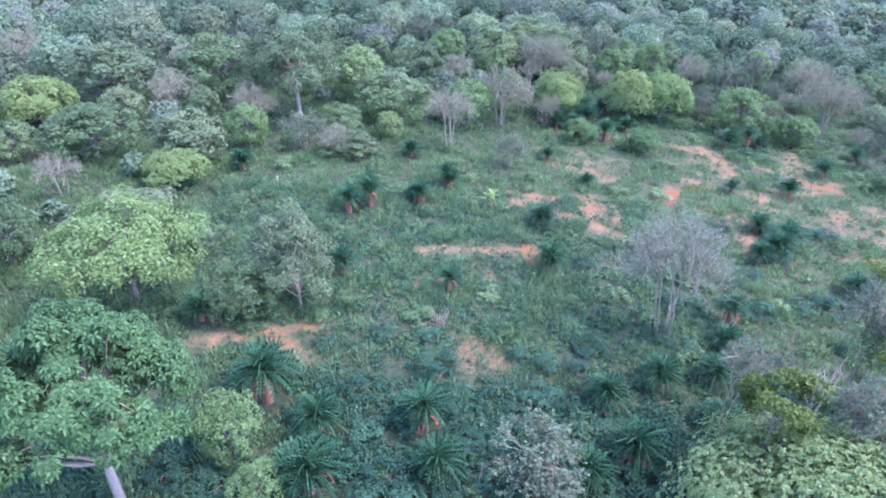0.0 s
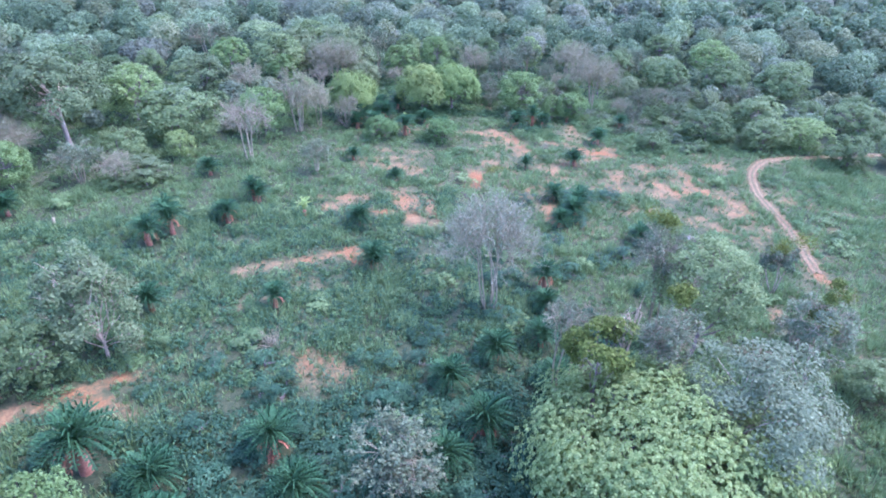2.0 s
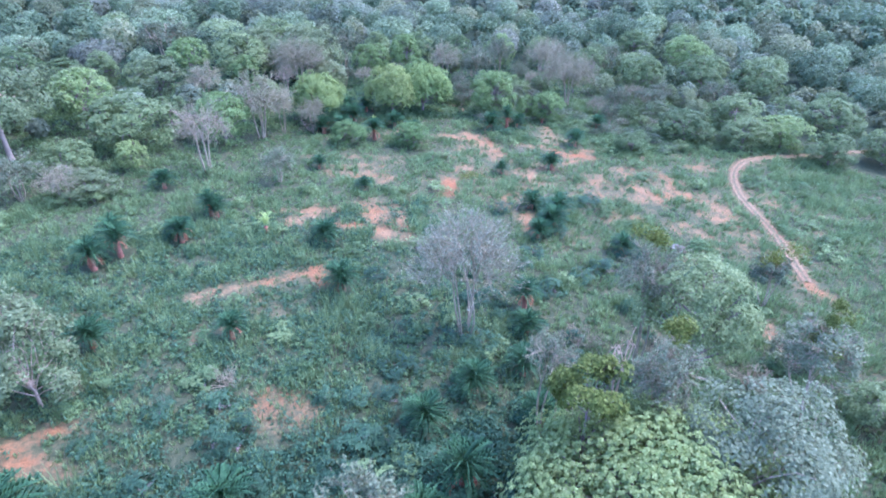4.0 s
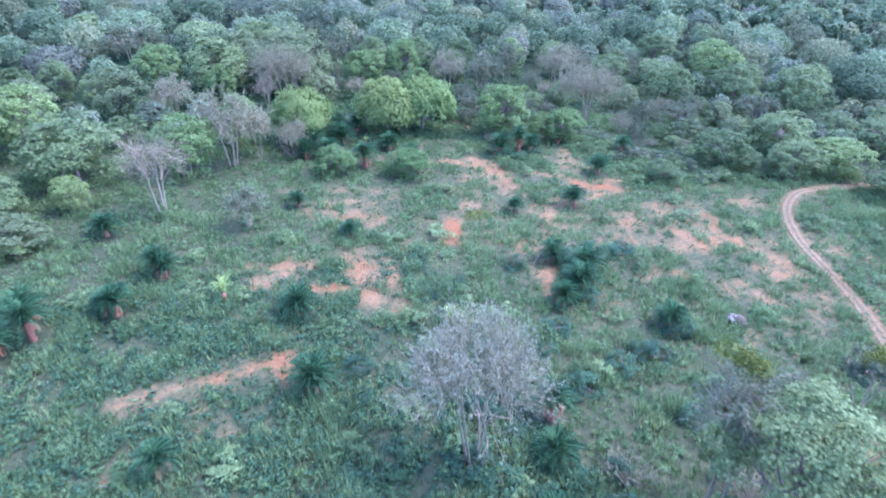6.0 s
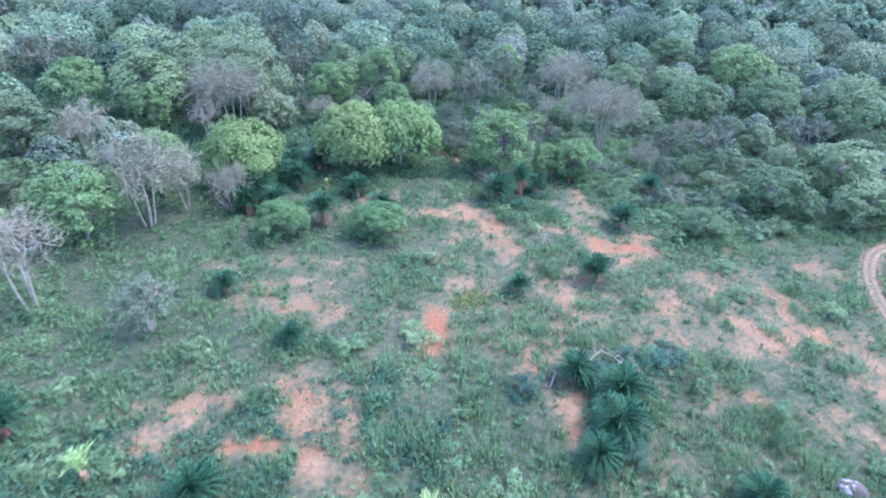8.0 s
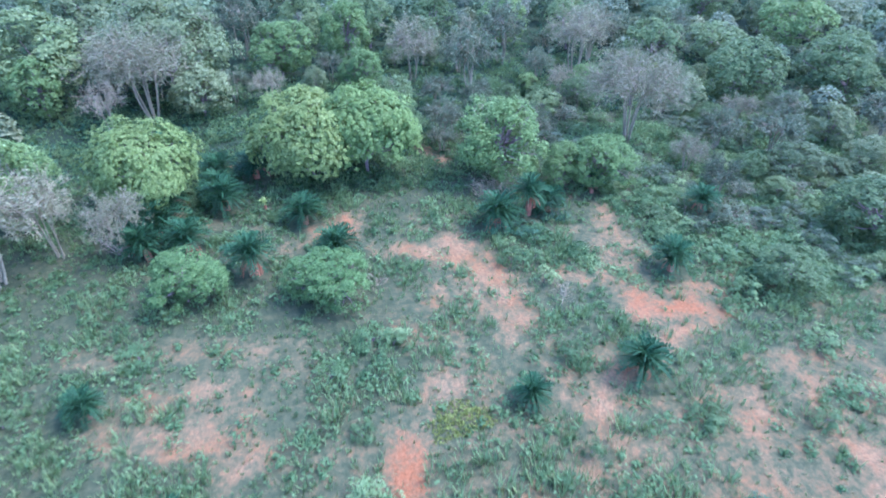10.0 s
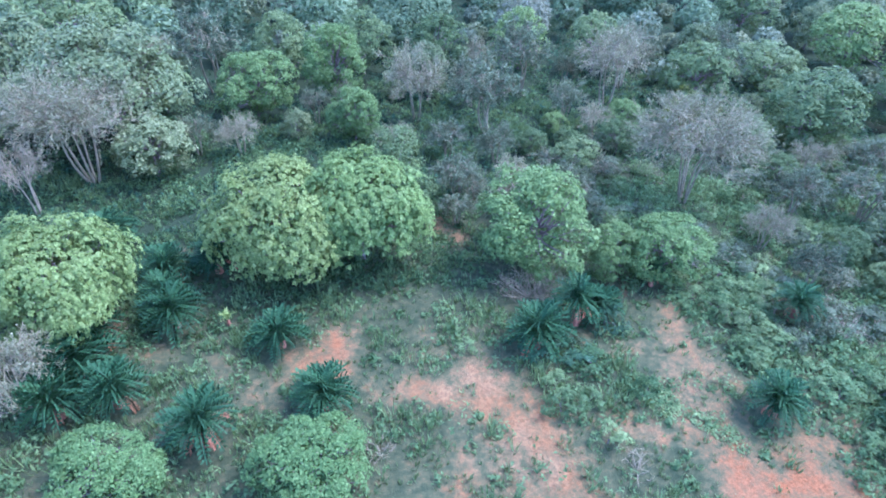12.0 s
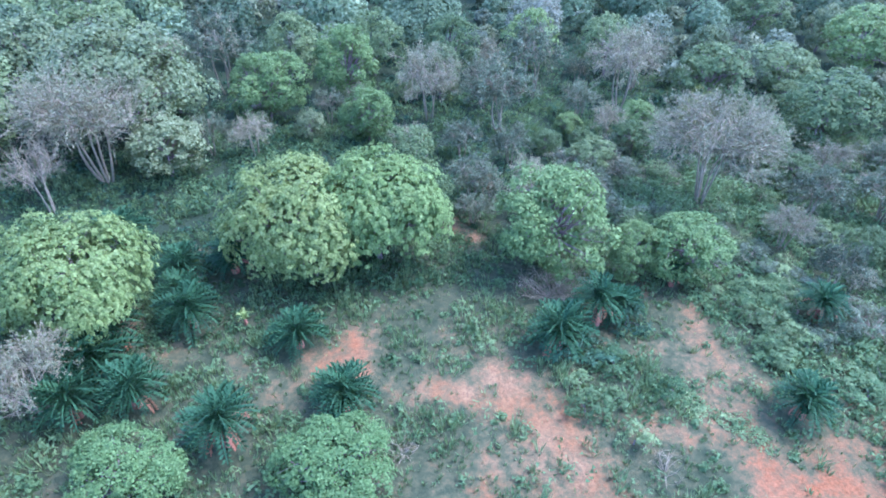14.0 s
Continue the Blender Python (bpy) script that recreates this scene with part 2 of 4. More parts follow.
def leaf_rosettes(rng, centre, normal, length, width, jitter=0.26, leaves=4):
    """Whorls of narrow drooping leaves at the twig ends."""
    n = len(centre)
    nrm = unit(normal + rng.normal(0, jitter, (n, 3)))
    u = unit(np.cross(nrm, rng.normal(0, 1, (n, 3))))
    v = np.cross(nrm, u)
    a = (np.arange(leaves) * 2 * np.pi / leaves)[None, :, None] + rng.normal(0, 0.2, (n, leaves, 1))
    out = u[:, None] * np.cos(a) + v[:, None] * np.sin(a)
    across = u[:, None] * -np.sin(a) + v[:, None] * np.cos(a)
    L = length * rng.uniform(0.7, 1.25, (n, leaves, 1))
    c = centre[:, None]
    lift = nrm[:, None] * L * rng.uniform(0.0, 0.35, (n, leaves, 1))
    root = c + out * L * 0.06
    mid = c + out * L * 0.5 + lift
    tip = c + out * L + lift * 0.4 - np.array([0, 0, 0.3]) * L
    V = np.stack([root, mid - across * width / 2, tip, mid + across * width / 2], 2)
    return V.reshape(-1, 3), np.arange(4 * n * leaves).reshape(-1, 4)


def tube(path, radii, sides=5):
    path = np.asarray(path, float)
    t = unit(np.gradient(path, axis=0))
    a = unit(np.cross(t, np.array([0.31, 0.77, 0.2])))
    b = np.cross(t, a)
    ang = np.arange(sides) * 2 * np.pi / sides
    ring = a[:, None] * np.cos(ang)[None, :, None] + b[:, None] * np.sin(ang)[None, :, None]
    V = path[:, None] + ring * np.asarray(radii)[:, None, None]
    k = len(path)
    i, j = np.meshgrid(np.arange(k - 1), np.arange(sides), indexing="ij")
    j2 = (j + 1) % sides
    F = np.stack([i * sides + j, i * sides + j2, (i + 1) * sides + j2, (i + 1) * sides + j], -1).reshape(-1, 4)
    return V.reshape(-1, 3), F


def bent(rng, a, b, n, wobble):
    s = np.linspace(0, 1, n)[:, None]
    mid = rng.normal(0, wobble, 3) * np.linalg.norm(np.subtract(b, a))
    return np.asarray(a) * (1 - s) + np.asarray(b) * s + mid * (4 * s * (1 - s)) * 0.5


def join(pieces):
    V, F, base = [], [], 0
    for v, f in pieces:
        V.append(v)
        F.append(np.asarray(f) + base)
        base += len(v)
    return np.concatenate(V), np.concatenate(F)


def bough_shell(rng, n, boughs, W, H, reach=1.0):
    """Places over the outside of several rounded boughs that make up one domed crown W wide and H high, and their outward ways."""
    k = np.arange(boughs)
    ring = np.sqrt(k / boughs) * rng.uniform(0.52, 0.66, boughs)
    a = k * 2.4 + rng.uniform(0, 6) + rng.normal(0, 0.3, boughs)
    wide = rng.uniform(0.4, 0.54, boughs) * (1.12 - 0.3 * ring)
    up = 0.62 - 0.75 * ring ** 2 + rng.normal(0, 0.045, boughs)
    mid = np.stack([ring * np.cos(a), ring * np.sin(a), up], 1)
    size = np.stack([wide, wide, np.minimum(wide * 0.86, 1.0 - up)], 1)
    i = rng.integers(0, boughs, 5 * n)
    e = unit(rng.normal(0, 1, (5 * n, 3)) + np.array([0, 0, 0.3]))
    p = mid[i] + e * size[i]
    inner = np.linalg.norm((p[:, None] - mid[None]) / size[None], axis=2)
    inner[np.arange(5 * n), i] = 9
    keep = np.flatnonzero((inner.min(1) > 0.93) & (p[:, 2] > 0.02))
    keep = np.resize(keep, n)
    p, e = p[keep] * reach, e[keep]
    return p * np.array([W / 2, W / 2, H]), e


def clumps(rng, n, W, H, low, flat, lobes=0.16, boughs=0):
    """Places of the leaf clumps of a crown: over an uneven dome between the height low and H, or round several boughs."""
    if boughs:
        c, d = bough_shell(rng, n, boughs, W, H - low, 0.86)
        return c + np.array([0, 0, low]), d
    d = unit(rng.normal(0, 1, (n * 3, 3)))
    d = d[d[:, 2] > -0.45][:n]
    lump = 1 + lobes * np.sin(3 * np.arctan2(d[:, 1], d[:, 0]) + rng.uniform(0, 6)) + rng.normal(0, 0.05, len(d))
    r = rng.uniform(0.68, 0.85, len(d)) * lump
    half = (H - low) / 2
    c = d * r[:, None] * np.array([W / 2, W / 2, half * flat])
    c[:, 2] += low + half * (2 - flat) * 0.5 + half * 0.35
    return c, d


def make_tree(name, seed, W=10.0, H=9.0, low=2.0, n_clumps=34, n_leaves=2400, leaf=(0.62, 0.3), flat=1.0,
              leaf_mat=None, bark=None, trunk_r=0.22, twigs=0, stems=1, lean=0.0, gap=1.0, whorls=False, limbs=99, lobes=0.16, ruffle=0.0, boughs=0):
    """A tree at its true size on the origin: trunk with limbs and twigs, and a crown of separate leaves."""
    rng = np.random.default_rng(seed)
    c, d = clumps(rng, n_clumps, W, H, low, flat, lobes, boughs)
    pieces = []
    top = np.array([lean, lean * 0.4, low + (H - low) * 0.35])
    c[:, 0] += lean
    heads = []
    for s in range(stems):
        off = np.array([0, 0, 0.0]) if stems == 1 else np.append(rng.normal(0, 0.35, 2), 0)
        tip = top + (0 if stems == 1 else np.append(rng.normal(0, W * 0.16, 2), rng.uniform(-0.5, 0.8)))
        p = bent(rng, off + (0, 0, -0.5), tip, 7, 0.07)
        r = trunk_r * (1 if stems == 1 else 0.7)
        rad = np.linspace(r, r * 0.55, 7)
        rad[0] *= 1.35
        pieces.append(tube(p, rad, 7))
        heads.append((p, r))
    k = max(5, n_clumps // 3)
    for i in range(0, len(c)):
        if (i >= k and i % 2) or i >= limbs:
            continue
        p, r = heads[i % len(heads)]
        start = p[rng.integers(3, 7)]
        if i >= k:
            j = int(np.argmin(np.linalg.norm(c[:k] - c[i], axis=1)))
            start = start * 0.45 + c[j] * 0.55
        path = bent(rng, start, c[i], 4, 0.16)
        pieces.append(tube(path, np.linspace(r * (0.42 if i < k else 0.2), 0.025, 4), 4 if i < k else 3))
    if twigs:
        i = rng.integers(0, len(c), twigs)
        a = c[i] - d[i] * rng.uniform(0.0, 0.9, (twigs, 1)) + rng.normal(0, W * 0.05, (twigs, 3))
        way = unit(d[i] + np.array([0, 0, 0.5]) + rng.normal(0, 0.55, (twigs, 3)))
        b = a + way * rng.uniform(0.7, 2.0, (twigs, 1)) * W / 10
        side = unit(np.cross(way, rng.normal(0, 1, (twigs, 3)))) * 0.035
        V = np.stack([a - side, a + side, b + side * 0.3, b - side * 0.3], 1).reshape(-1, 3)
        pieces.append((V, np.arange(4 * twigs).reshape(-1, 4)))
    base = new(name)
    V, F = join(pieces)
    part("trunk", mesh_np("trunk", V, [(F, 0)]), [bark], base)
    if n_leaves:
        i = rng.integers(0, len(c), n_leaves)
        rc = W * (0.085 if boughs else 0.14) * gap * rng.uniform(0.75, 1.25, len(c))
        e = unit(rng.normal(0, 1, (n_leaves, 3)) + d[i] * 0.9 + np.array([0, 0, 0.55]))
        pos = c[i] + e * (rc[i] * rng.uniform(0.45, 1.05, n_leaves) ** 0.6)[:, None] * np.array([1, 1, 0.8])
        core = rng.random(n_leaves) < 0.16
        pos[core] = pos[core] * 0.55 + np.array([lean, 0, low + (H - low) * 0.5]) * 0.45
        d = d + rng.normal(0, ruffle, d.shape)
        V, F = (leaf_rosettes if whorls else leaf_tris)(rng, pos, e * 0.55 + d[i] * 0.6 + np.array([0, 0, 0.5]), *leaf)
        part("crown", mesh_np("crown", V, [(F, 0)]), [leaf_mat], base)
    return base


def make_dry_tree(name, seed, W=10.0, H=9.0, low=3.0, stems=4, limbs=4, forks=5, twigs=5, n_leaves=1500, leaf=0.2, leaf_mat=None, bark=None, trunk_r=0.13, steep=0.5):
    """A nearly bare tree: slender stems that fork upwards three times into fine twigs, with a thin haze of small leaves."""
    rng = np.random.default_rng(seed)
    pieces, ends, ways = [], [], []
    R, mid = W / 2, np.array([0, 0, low])

    def dome(a, r):
        return np.array([r * R * math.cos(a), r * R * math.sin(a), low + (H - low) * math.sqrt(max(0.05, 1 - 0.8 * r * r))])

    for i in range(stems):
        a0 = (i + rng.uniform(-0.25, 0.25)) * 2 * math.pi / stems
        goal = dome(a0, 0.38 if stems > 1 else 0.1)
        fork = goal * 0.55 + np.array([0, 0, low * 0.18])
        foot = np.array([math.cos(a0), math.sin(a0), 0]) * (0.35 if stems > 1 else 0) + (0, 0, -0.4)
        p = bent(rng, foot, fork, 6, 0.1)
        pieces.append(tube(p, np.linspace(trunk_r, trunk_r * 0.62, 6), 6))
        for j in range(limbs):
            a1 = a0 + (rng.uniform(-1.0, 1.0) if stems > 1 else j * 2 * math.pi / limbs + rng.uniform(-0.4, 0.4))
            g1 = dome(a1, rng.uniform(0.2, 0.85))
            k1 = fork + (g1 - fork) * 0.55 + rng.normal(0, 0.05, 3) * W
            pieces.append(tube(bent(rng, p[rng.integers(4, 6)], k1, 4, 0.12), np.linspace(trunk_r * 0.5, trunk_r * 0.26, 4), 4))
            for k in range(forks):
                a2 = a1 + rng.uniform(-0.75, 0.75)
                g2 = dome(a2, rng.uniform(0.15, 1.0))
                g2[2] = low * 0.75 + (g2[2] - low * 0.75) * rng.uniform(0.35, 1.0)
                k2 = k1 + (g2 - k1) * 0.62 + rng.normal(0, 0.03, 3) * W
                pieces.append(tube(bent(rng, k1, k2, 3, 0.15), np.linspace(trunk_r * 0.24, 0.02, 3), 3))
                for q in range(twigs):
                    ends.append(k1 + (k2 - k1) * rng.uniform(0.45, 1.0))
                    ways.append(unit(g2 - k1) + rng.normal(0, 0.4, 3) + np.array([0, 0, steep]))
    ends, ways = np.array(ends), unit(np.array(ways))
    L = rng.uniform(0.09, 0.2, (len(ends), 1)) * W
    tips = ends + ways * L
    n = 3
    i = np.repeat(np.arange(len(ends)), n)
    side_a = ends[i] + (tips - ends)[i] * rng.uniform(0.2, 0.95, (len(i), 1))
    side_b = side_a + unit(ways[i] + rng.normal(0, 0.6, (len(i), 3)) + np.array([0, 0, steep * 0.6])) * rng.uniform(0.04, 0.1, (len(i), 1)) * W
    A, B = np.concatenate([ends, side_a]), np.concatenate([tips, side_b])
    wid = np.concatenate([np.full(len(ends), 0.024), np.full(len(i), 0.016)])[:, None]
    w = unit(np.cross(B - A, rng.normal(0, 1, A.shape))) * wid
    V = np.stack([A - w, A + w, B + w * 0.35, B - w * 0.35], 1).reshape(-1, 3)
    pieces.append((V, np.arange(len(V)).reshape(-1, 4)))
    base = new(name)
    V, F = join(pieces)
    part("trunk", mesh_np("trunk", V, [(F, 0)]), [bark], base)
    if n_leaves:
        k = rng.integers(0, len(A), n_leaves)
        pos = A[k] + (B - A)[k] * rng.uniform(0.2, 1.0, (n_leaves, 1)) + rng.normal(0, 0.08, (n_leaves, 3))
        V, F = leaf_tris(rng, pos, np.array([0, 0, 0.7]) + rng.normal(0, 0.4, (n_leaves, 3)), leaf, leaf * 0.7)
        part("crown", mesh_np("crown", V, [(F, 0)]), [leaf_mat], base)
    return base


# ---- the lie of the land ----
def ground_z(x, y):
    xs = x if abs(x) < 170 else math.copysign(170 + 60 * math.tanh((abs(x) - 170) / 60), x)
    ys = min(y, 260)
    return 1.88 - 0.0601 * xs + 0.0032 * ys + 0.22 * noise.noise((x * 0.06, y * 0.06, 3.1)) + 0.06 * noise.noise((x * 0.4, y * 0.4, 7))


# dirt track with two worn ruts
TRACK = [(150, 95.5), (128.2, 96.8), (115.9, 97.9), (107.4, 97.4), (101.5, 94.4), (96.6, 90), (91.7, 83.3), (88.6, 76.5), (85.6, 69.7), (82, 63.4),
         (79.5, 59.5), (77.5, 56)]


def smooth_line(pts, per=8):
    p = np.array([pts[0]] + list(pts) + [pts[-1]], float)
    out = []
    for k in range(1, len(p) - 2):
        for s in np.arange(per) / per:
            a, b, c, d = p[k - 1], p[k], p[k + 1], p[k + 2]
            out.append(0.5 * (2 * b + (c - a) * s + (2 * a - 5 * b + 4 * c - d) * s * s + (3 * b - a - 3 * c + d) * s ** 3))
    return np.array(out + [p[-1]])


line = smooth_line(TRACK)

# bare red soil in worn strokes: x, y to x, y, half width, how bare
BARE_A = [
    (21.8, 111, 32.1, 105.9, 1.5, 0.7), (28.3, 114, 30.8, 109, 1.1, 0.6), (41.5, 102.4, 39, 97.1, 1.3, 1.1), (50, 125.9, 57.4, 121.9, 1.2, 0.9),
    (48.7, 113, 46.4, 105.8, 1.9, 0.45), (74.4, 124.1, 69.1, 112.7, 1.6, 0.55), (67.3, 109.8, 74.3, 108.4, 0.8, 1), (9.3, 97.9, 16.7, 97.3, 0.8, 0.55),
    (12.2, 92.7, 16.2, 97.1, 1.7, 0.8), (24.7, 96.7, 24.6, 86.3, 2.1, 0.8), (28.3, 91.8, 26.8, 82.6, 1.3, 0.75), (23.8, 98.1, 29.2, 95.3, 0.9, 0.6),
    (17.5, 90.2, 21.1, 89.8, 0.7, 0.95), (49, 87, 47.1, 81.2, 1.4, 0.85), (47.6, 92.7, 46.1, 89.9, 0.8, 0.85), (59.8, 91.2, 72.8, 88.4, 1, 0.55)]
BARE_B = [
    (52.4, 97.2, 55.1, 95.1, 1, 0.65), (72.5, 73.7, 73.1, 70.9, 0.7, 0.85), (92.2, 97.1, 94.2, 97.4, 1.2, 0.75), (65.6, 80.5, 66.6, 80.2, 0.9, 0.75),
    (67, 98.5, 67.9, 98.2, 0.7, 0.7), (56.3, 114, 57.5, 114.4, 0.9, 0.75), (7.1, 86.7, 11.5, 86.5, 0.5, 0.6), (83, 78.2, 71.2, 67.6, 2.4, 0.35),
    (58.5, 95.3, 83.4, 87.7, 5, 0.3), (45.1, 104.7, 52.2, 102.6, 4, 0.4), (-2.5, 75.6, 6.4, 77.5, 1.1, 0.7), (6.4, 77.5, 13.5, 77.9, 1.1, 0.75),
    (12.4, 77.1, 12.8, 74.7, 0.9, 1), (-2.3, 75, 4.9, 76.6, 0.6, 0.6), (4.9, 76.6, 13.5, 77.6, 0.8, 0.75), (11.8, 77.5, 13.1, 77.1, 0.9, 1)]
BARE_C = [
    (4.7, 74.4, 4.3, 69.4, 0.9, 0.5), (-3.9, 67.5, -0.8, 67.4, 0.7, 0.55), (3.4, 54.8, 5.9, 52.7, 1.8, 0.8), (12.8, 94.9, 17.9, 96.2, 1.1, 0.7),
    (25.8, 96.9, 25.9, 91.2, 1.5, 0.7), (27.6, 110.8, 31.8, 104.9, 1.3, 0.6), (82.1, 86.1, 84.4, 83.3, 2.1, 0.5), (73, 73.6, 73.6, 70.9, 1.2, 0.45),
    (76.6, 54.7, 77.2, 52.1, 1.6, 0.7), (62.4, 49.1, 61, 45.7, 0.9, 0.7), (68.1, 109.1, 74.8, 107.5, 1.1, 0.8), (54.7, 113.7, 57.3, 111.7, 1.3, 0.7),
    (-27.3, 52.7, -14.4, 56.9, 0.9, 0.8), (-18.9, 54.3, -14.5, 50.8, 1, 0.8), (3, 53.7, 5.4, 52.5, 2.2, 0.75), (-1.9, 76.4, 14.5, 78.4, 0.7, 0.6)]
BARE_D = [
    (11.6, 78, 13.1, 76.6, 1, 1), (3.6, 72.4, 6.5, 69.8, 1.1, 0.5), (14, 95.7, 17.9, 96.2, 1.4, 0.7), (27.6, 110.3, 29.7, 105.3, 1.3, 0.6),
    (52.6, 119, 56.7, 111.8, 1.6, 0.6), (67, 105.5, 76.1, 106.4, 0.6, 0.8), (39.3, 99, 40.4, 99.1, 1, 0.9), (-14.8, 58.9, -16.3, 81.3, 0.6, 0.35),
    (47.9, 52.2, 42.8, 44.3, 1.4, 0.3), (83.2, 66.7, 62.5, 33.1, 3.5, 0.3), (45.3, 134.1, 44.4, 131.1, 1.3, 1), (42.2, 133.2, 46.1, 130.5, 0.5, 0.85),
    (37.8, 129.3, 42, 132.3, 0.6, 0.6), (30.9, 137.2, 31.8, 137.1, 0.8, 0.65), (36.6, 134.6, 36.2, 131.7, 0.6, 0.55), (50, 126.8, 54.1, 126.2, 0.8, 0.85)]
BARE_E = [
    (55.2, 125.5, 57.1, 120.9, 2, 0.85), (57.1, 120.9, 56.4, 114.7, 1.9, 0.9), (51, 120.1, 49.7, 117.3, 0.8, 0.6), (47.2, 128.2, 48.4, 126.5, 0.6, 0.6),
    (67.3, 123.8, 69.5, 123.7, 0.6, 0.75), (75.3, 126.3, 70.2, 119.5, 1.2, 0.6), (70.2, 119.5, 68, 113.5, 1, 0.7), (62.9, 118.2, 66.2, 115.8, 0.7, 0.7),
    (68.8, 111.7, 70.4, 109.2, 1.3, 1), (73.1, 111.6, 77.6, 109.8, 0.8, 0.7), (74, 119.4, 74.2, 118.7, 1, 0.75), (81, 114.2, 80.9, 113.6, 0.7, 0.65),
    (60.5, 147.3, 61.2, 143.8, 1.1, 0.75), (51.8, 130, 53.3, 131.2, 0.9, 0.5), (26.9, 142.9, 28, 142.5, 0.9, 0.75), (74.2, 133.7, 73, 130.4, 0.7, 0.6)]
BARE_F = [
    (16.5, 167.3, 19.8, 166.2, 1, 0.5), (33.4, 151.8, 34.4, 151.4, 0.7, 0.7), (50.6, 114.3, 49.1, 111.3, 0.8, 0.5), (29.7, 118.3, 30.4, 118, 0.7, 0.5),
    (45.1, 115.3, 47.7, 110.9, 0.8, 0.5), (54.2, 109.8, 56.6, 108.4, 0.7, 0.5), (74.2, 100.6, 76.5, 99.3, 1.1, 0.7), (77.6, 107.6, 82.7, 113.4, 0.7, 0.5),
    (19.1, 120.5, 33.3, 116.4, 1.1, 0.55), (21, 114.4, 30.9, 113, 1, 0.6), (46.4, 107.7, 47, 106.9, 1, 0.9), (54.6, 113.5, 55, 116.3, 1, 0.6)]
STROKES = np.array(BARE_A + BARE_B + BARE_C + BARE_D + BARE_E + BARE_F)


def strokes_at(x, y, rows, soft):
    """The strongest of the given strokes at a place with a ragged edge."""
    wx = x + 1.1 * noise.noise((x * 0.35, y * 0.35, 1)) + 0.7 * noise.noise((x * 1.1, y * 1.1, 5))
    wy = y + 1.1 * noise.noise((x * 0.35, y * 0.35, 2)) + 0.7 * noise.noise((x * 1.1, y * 1.1, 6))
    along = rows[:, 2:4] - rows[:, :2]
    off = np.array((wx, wy)) - rows[:, :2]
    s = np.clip(np.sum(off * along, 1) / np.maximum(np.sum(along * along, 1), 1e-6), 0, 1)
    gap = np.linalg.norm(off - along * s[:, None], axis=1) / (rows[:, 4] + soft)
    return float(np.max(rows[:, 5] * np.exp(-0.62 * gap ** 2.4)))


IRON = STROKES[STROKES[:, 5] > 0.93]


def bare(x, y):
    """How bare the soil is here: 1 in the red patches, 0 under cover."""
    b = 1.06 * strokes_at(x, y, STROKES, 0.4)
    b *= 0.82 + 0.5 * noise.noise((x * 0.55, y * 0.4, 11)) + 0.45 * noise.noise((x * 1.6, y * 1.3, 12))
    if y < 108 and x > 70:
        b = max(b, 1.15 - 0.55 * float(np.min(np.hypot(line[:, 0] - x, line[:, 1] - y))))
    # thin sward on the open flats round the track
    flats = 0.62 * math.exp(-(((x - 78) / 26) ** 2 + ((y - 84) / 22) ** 2)) + 0.3 * math.exp(-(((x - 52) / 26) ** 2 + ((y - 108) / 20) ** 2)) + 0.1
    spots = 0.55 + 0.9 * noise.noise((x * 0.13, y * 0.13, 9)) + 0.8 * noise.noise((x * 0.45, y * 0.4, 14)) + 0.5 * noise.noise((x * 1.5, y * 1.3, 15))
    return min(1.0, max(b, flats * max(0.0, spots) * 1.0))


def axis(lo, hi, step, far):
    mid = np.arange(lo, hi + step / 2, step)
    grow, s, v = [], step, 0.0
    while v < far:
        s *= 1.32
        v += s
        grow.append(v)
    return np.concatenate((lo - np.array(grow[::-1]), mid, hi + np.array(grow)))


xs, ys = axis(-72, 132, 1.05, 2600), axis(20, 162, 1.05, 2600)
nx, ny = len(xs), len(ys)
gv = np.array([(x, y, ground_z(x, y)) for y in ys for x in xs])
i, j = np.meshgrid(np.arange(ny - 1), np.arange(nx - 1), indexing="ij")
gf = np.stack([i * nx + j, i * nx + j + 1, (i + 1) * nx + j + 1, (i + 1) * nx + j], -1).reshape(-1, 4)
gm = mesh_np("ground", gv, [(gf, 0)])
att = gm.attributes.new("bare", "FLOAT", "POINT")
# -0.8 beyond the clearing: woodland shade painted as the darkest sward tone
att.data.foreach_set("value", np.array([bare(x, y) if -80 < x < 140 and 10 < y < 152 else -0.8 for y in ys for x in xs], dtype=np.float32))
gm.attributes.new("iron", "FLOAT", "POINT").data.foreach_set("value", np.array(
    [strokes_at(x, y, IRON, 0.6) if -80 < x < 140 and 10 < y < 152 else 0 for y in ys for x in xs], dtype=np.float32))
gm.polygons.foreach_set("use_smooth", np.ones(len(gm.polygons), dtype=bool))
ground = part("ground", gm, [SOIL])
tagged(ground, "red-brown sandy soil with thin sward and bare patches", "ground", kind="structure")

# dirt track ribbon
tang = unit(np.gradient(line, axis=0))
side = np.stack([-tang[:, 1], tang[:, 0]], 1)
prof = ((-1.35, -0.1, 0.1), (-1.05, 0.04, 0.5), (-0.75, 0.03, 1.0), (-0.4, 0.05, 0.8), (0.0, 0.08, 0.38), (0.4, 0.05, 0.8), (0.75, 0.03, 1.0), (1.05, 0.04, 0.5), (1.35, -0.1, 0.1))
tv, tb = [], []
for k, (p, sd) in enumerate(zip(line, side)):
    for o, h, b in prof:
        q = p + sd * o * 0.76 * (1 + 0.12 * noise.noise((k * 0.2, o, 0)))
        tv.append((q[0], q[1], ground_z(q[0], q[1]) + h + 0.05))
        tb.append(b)
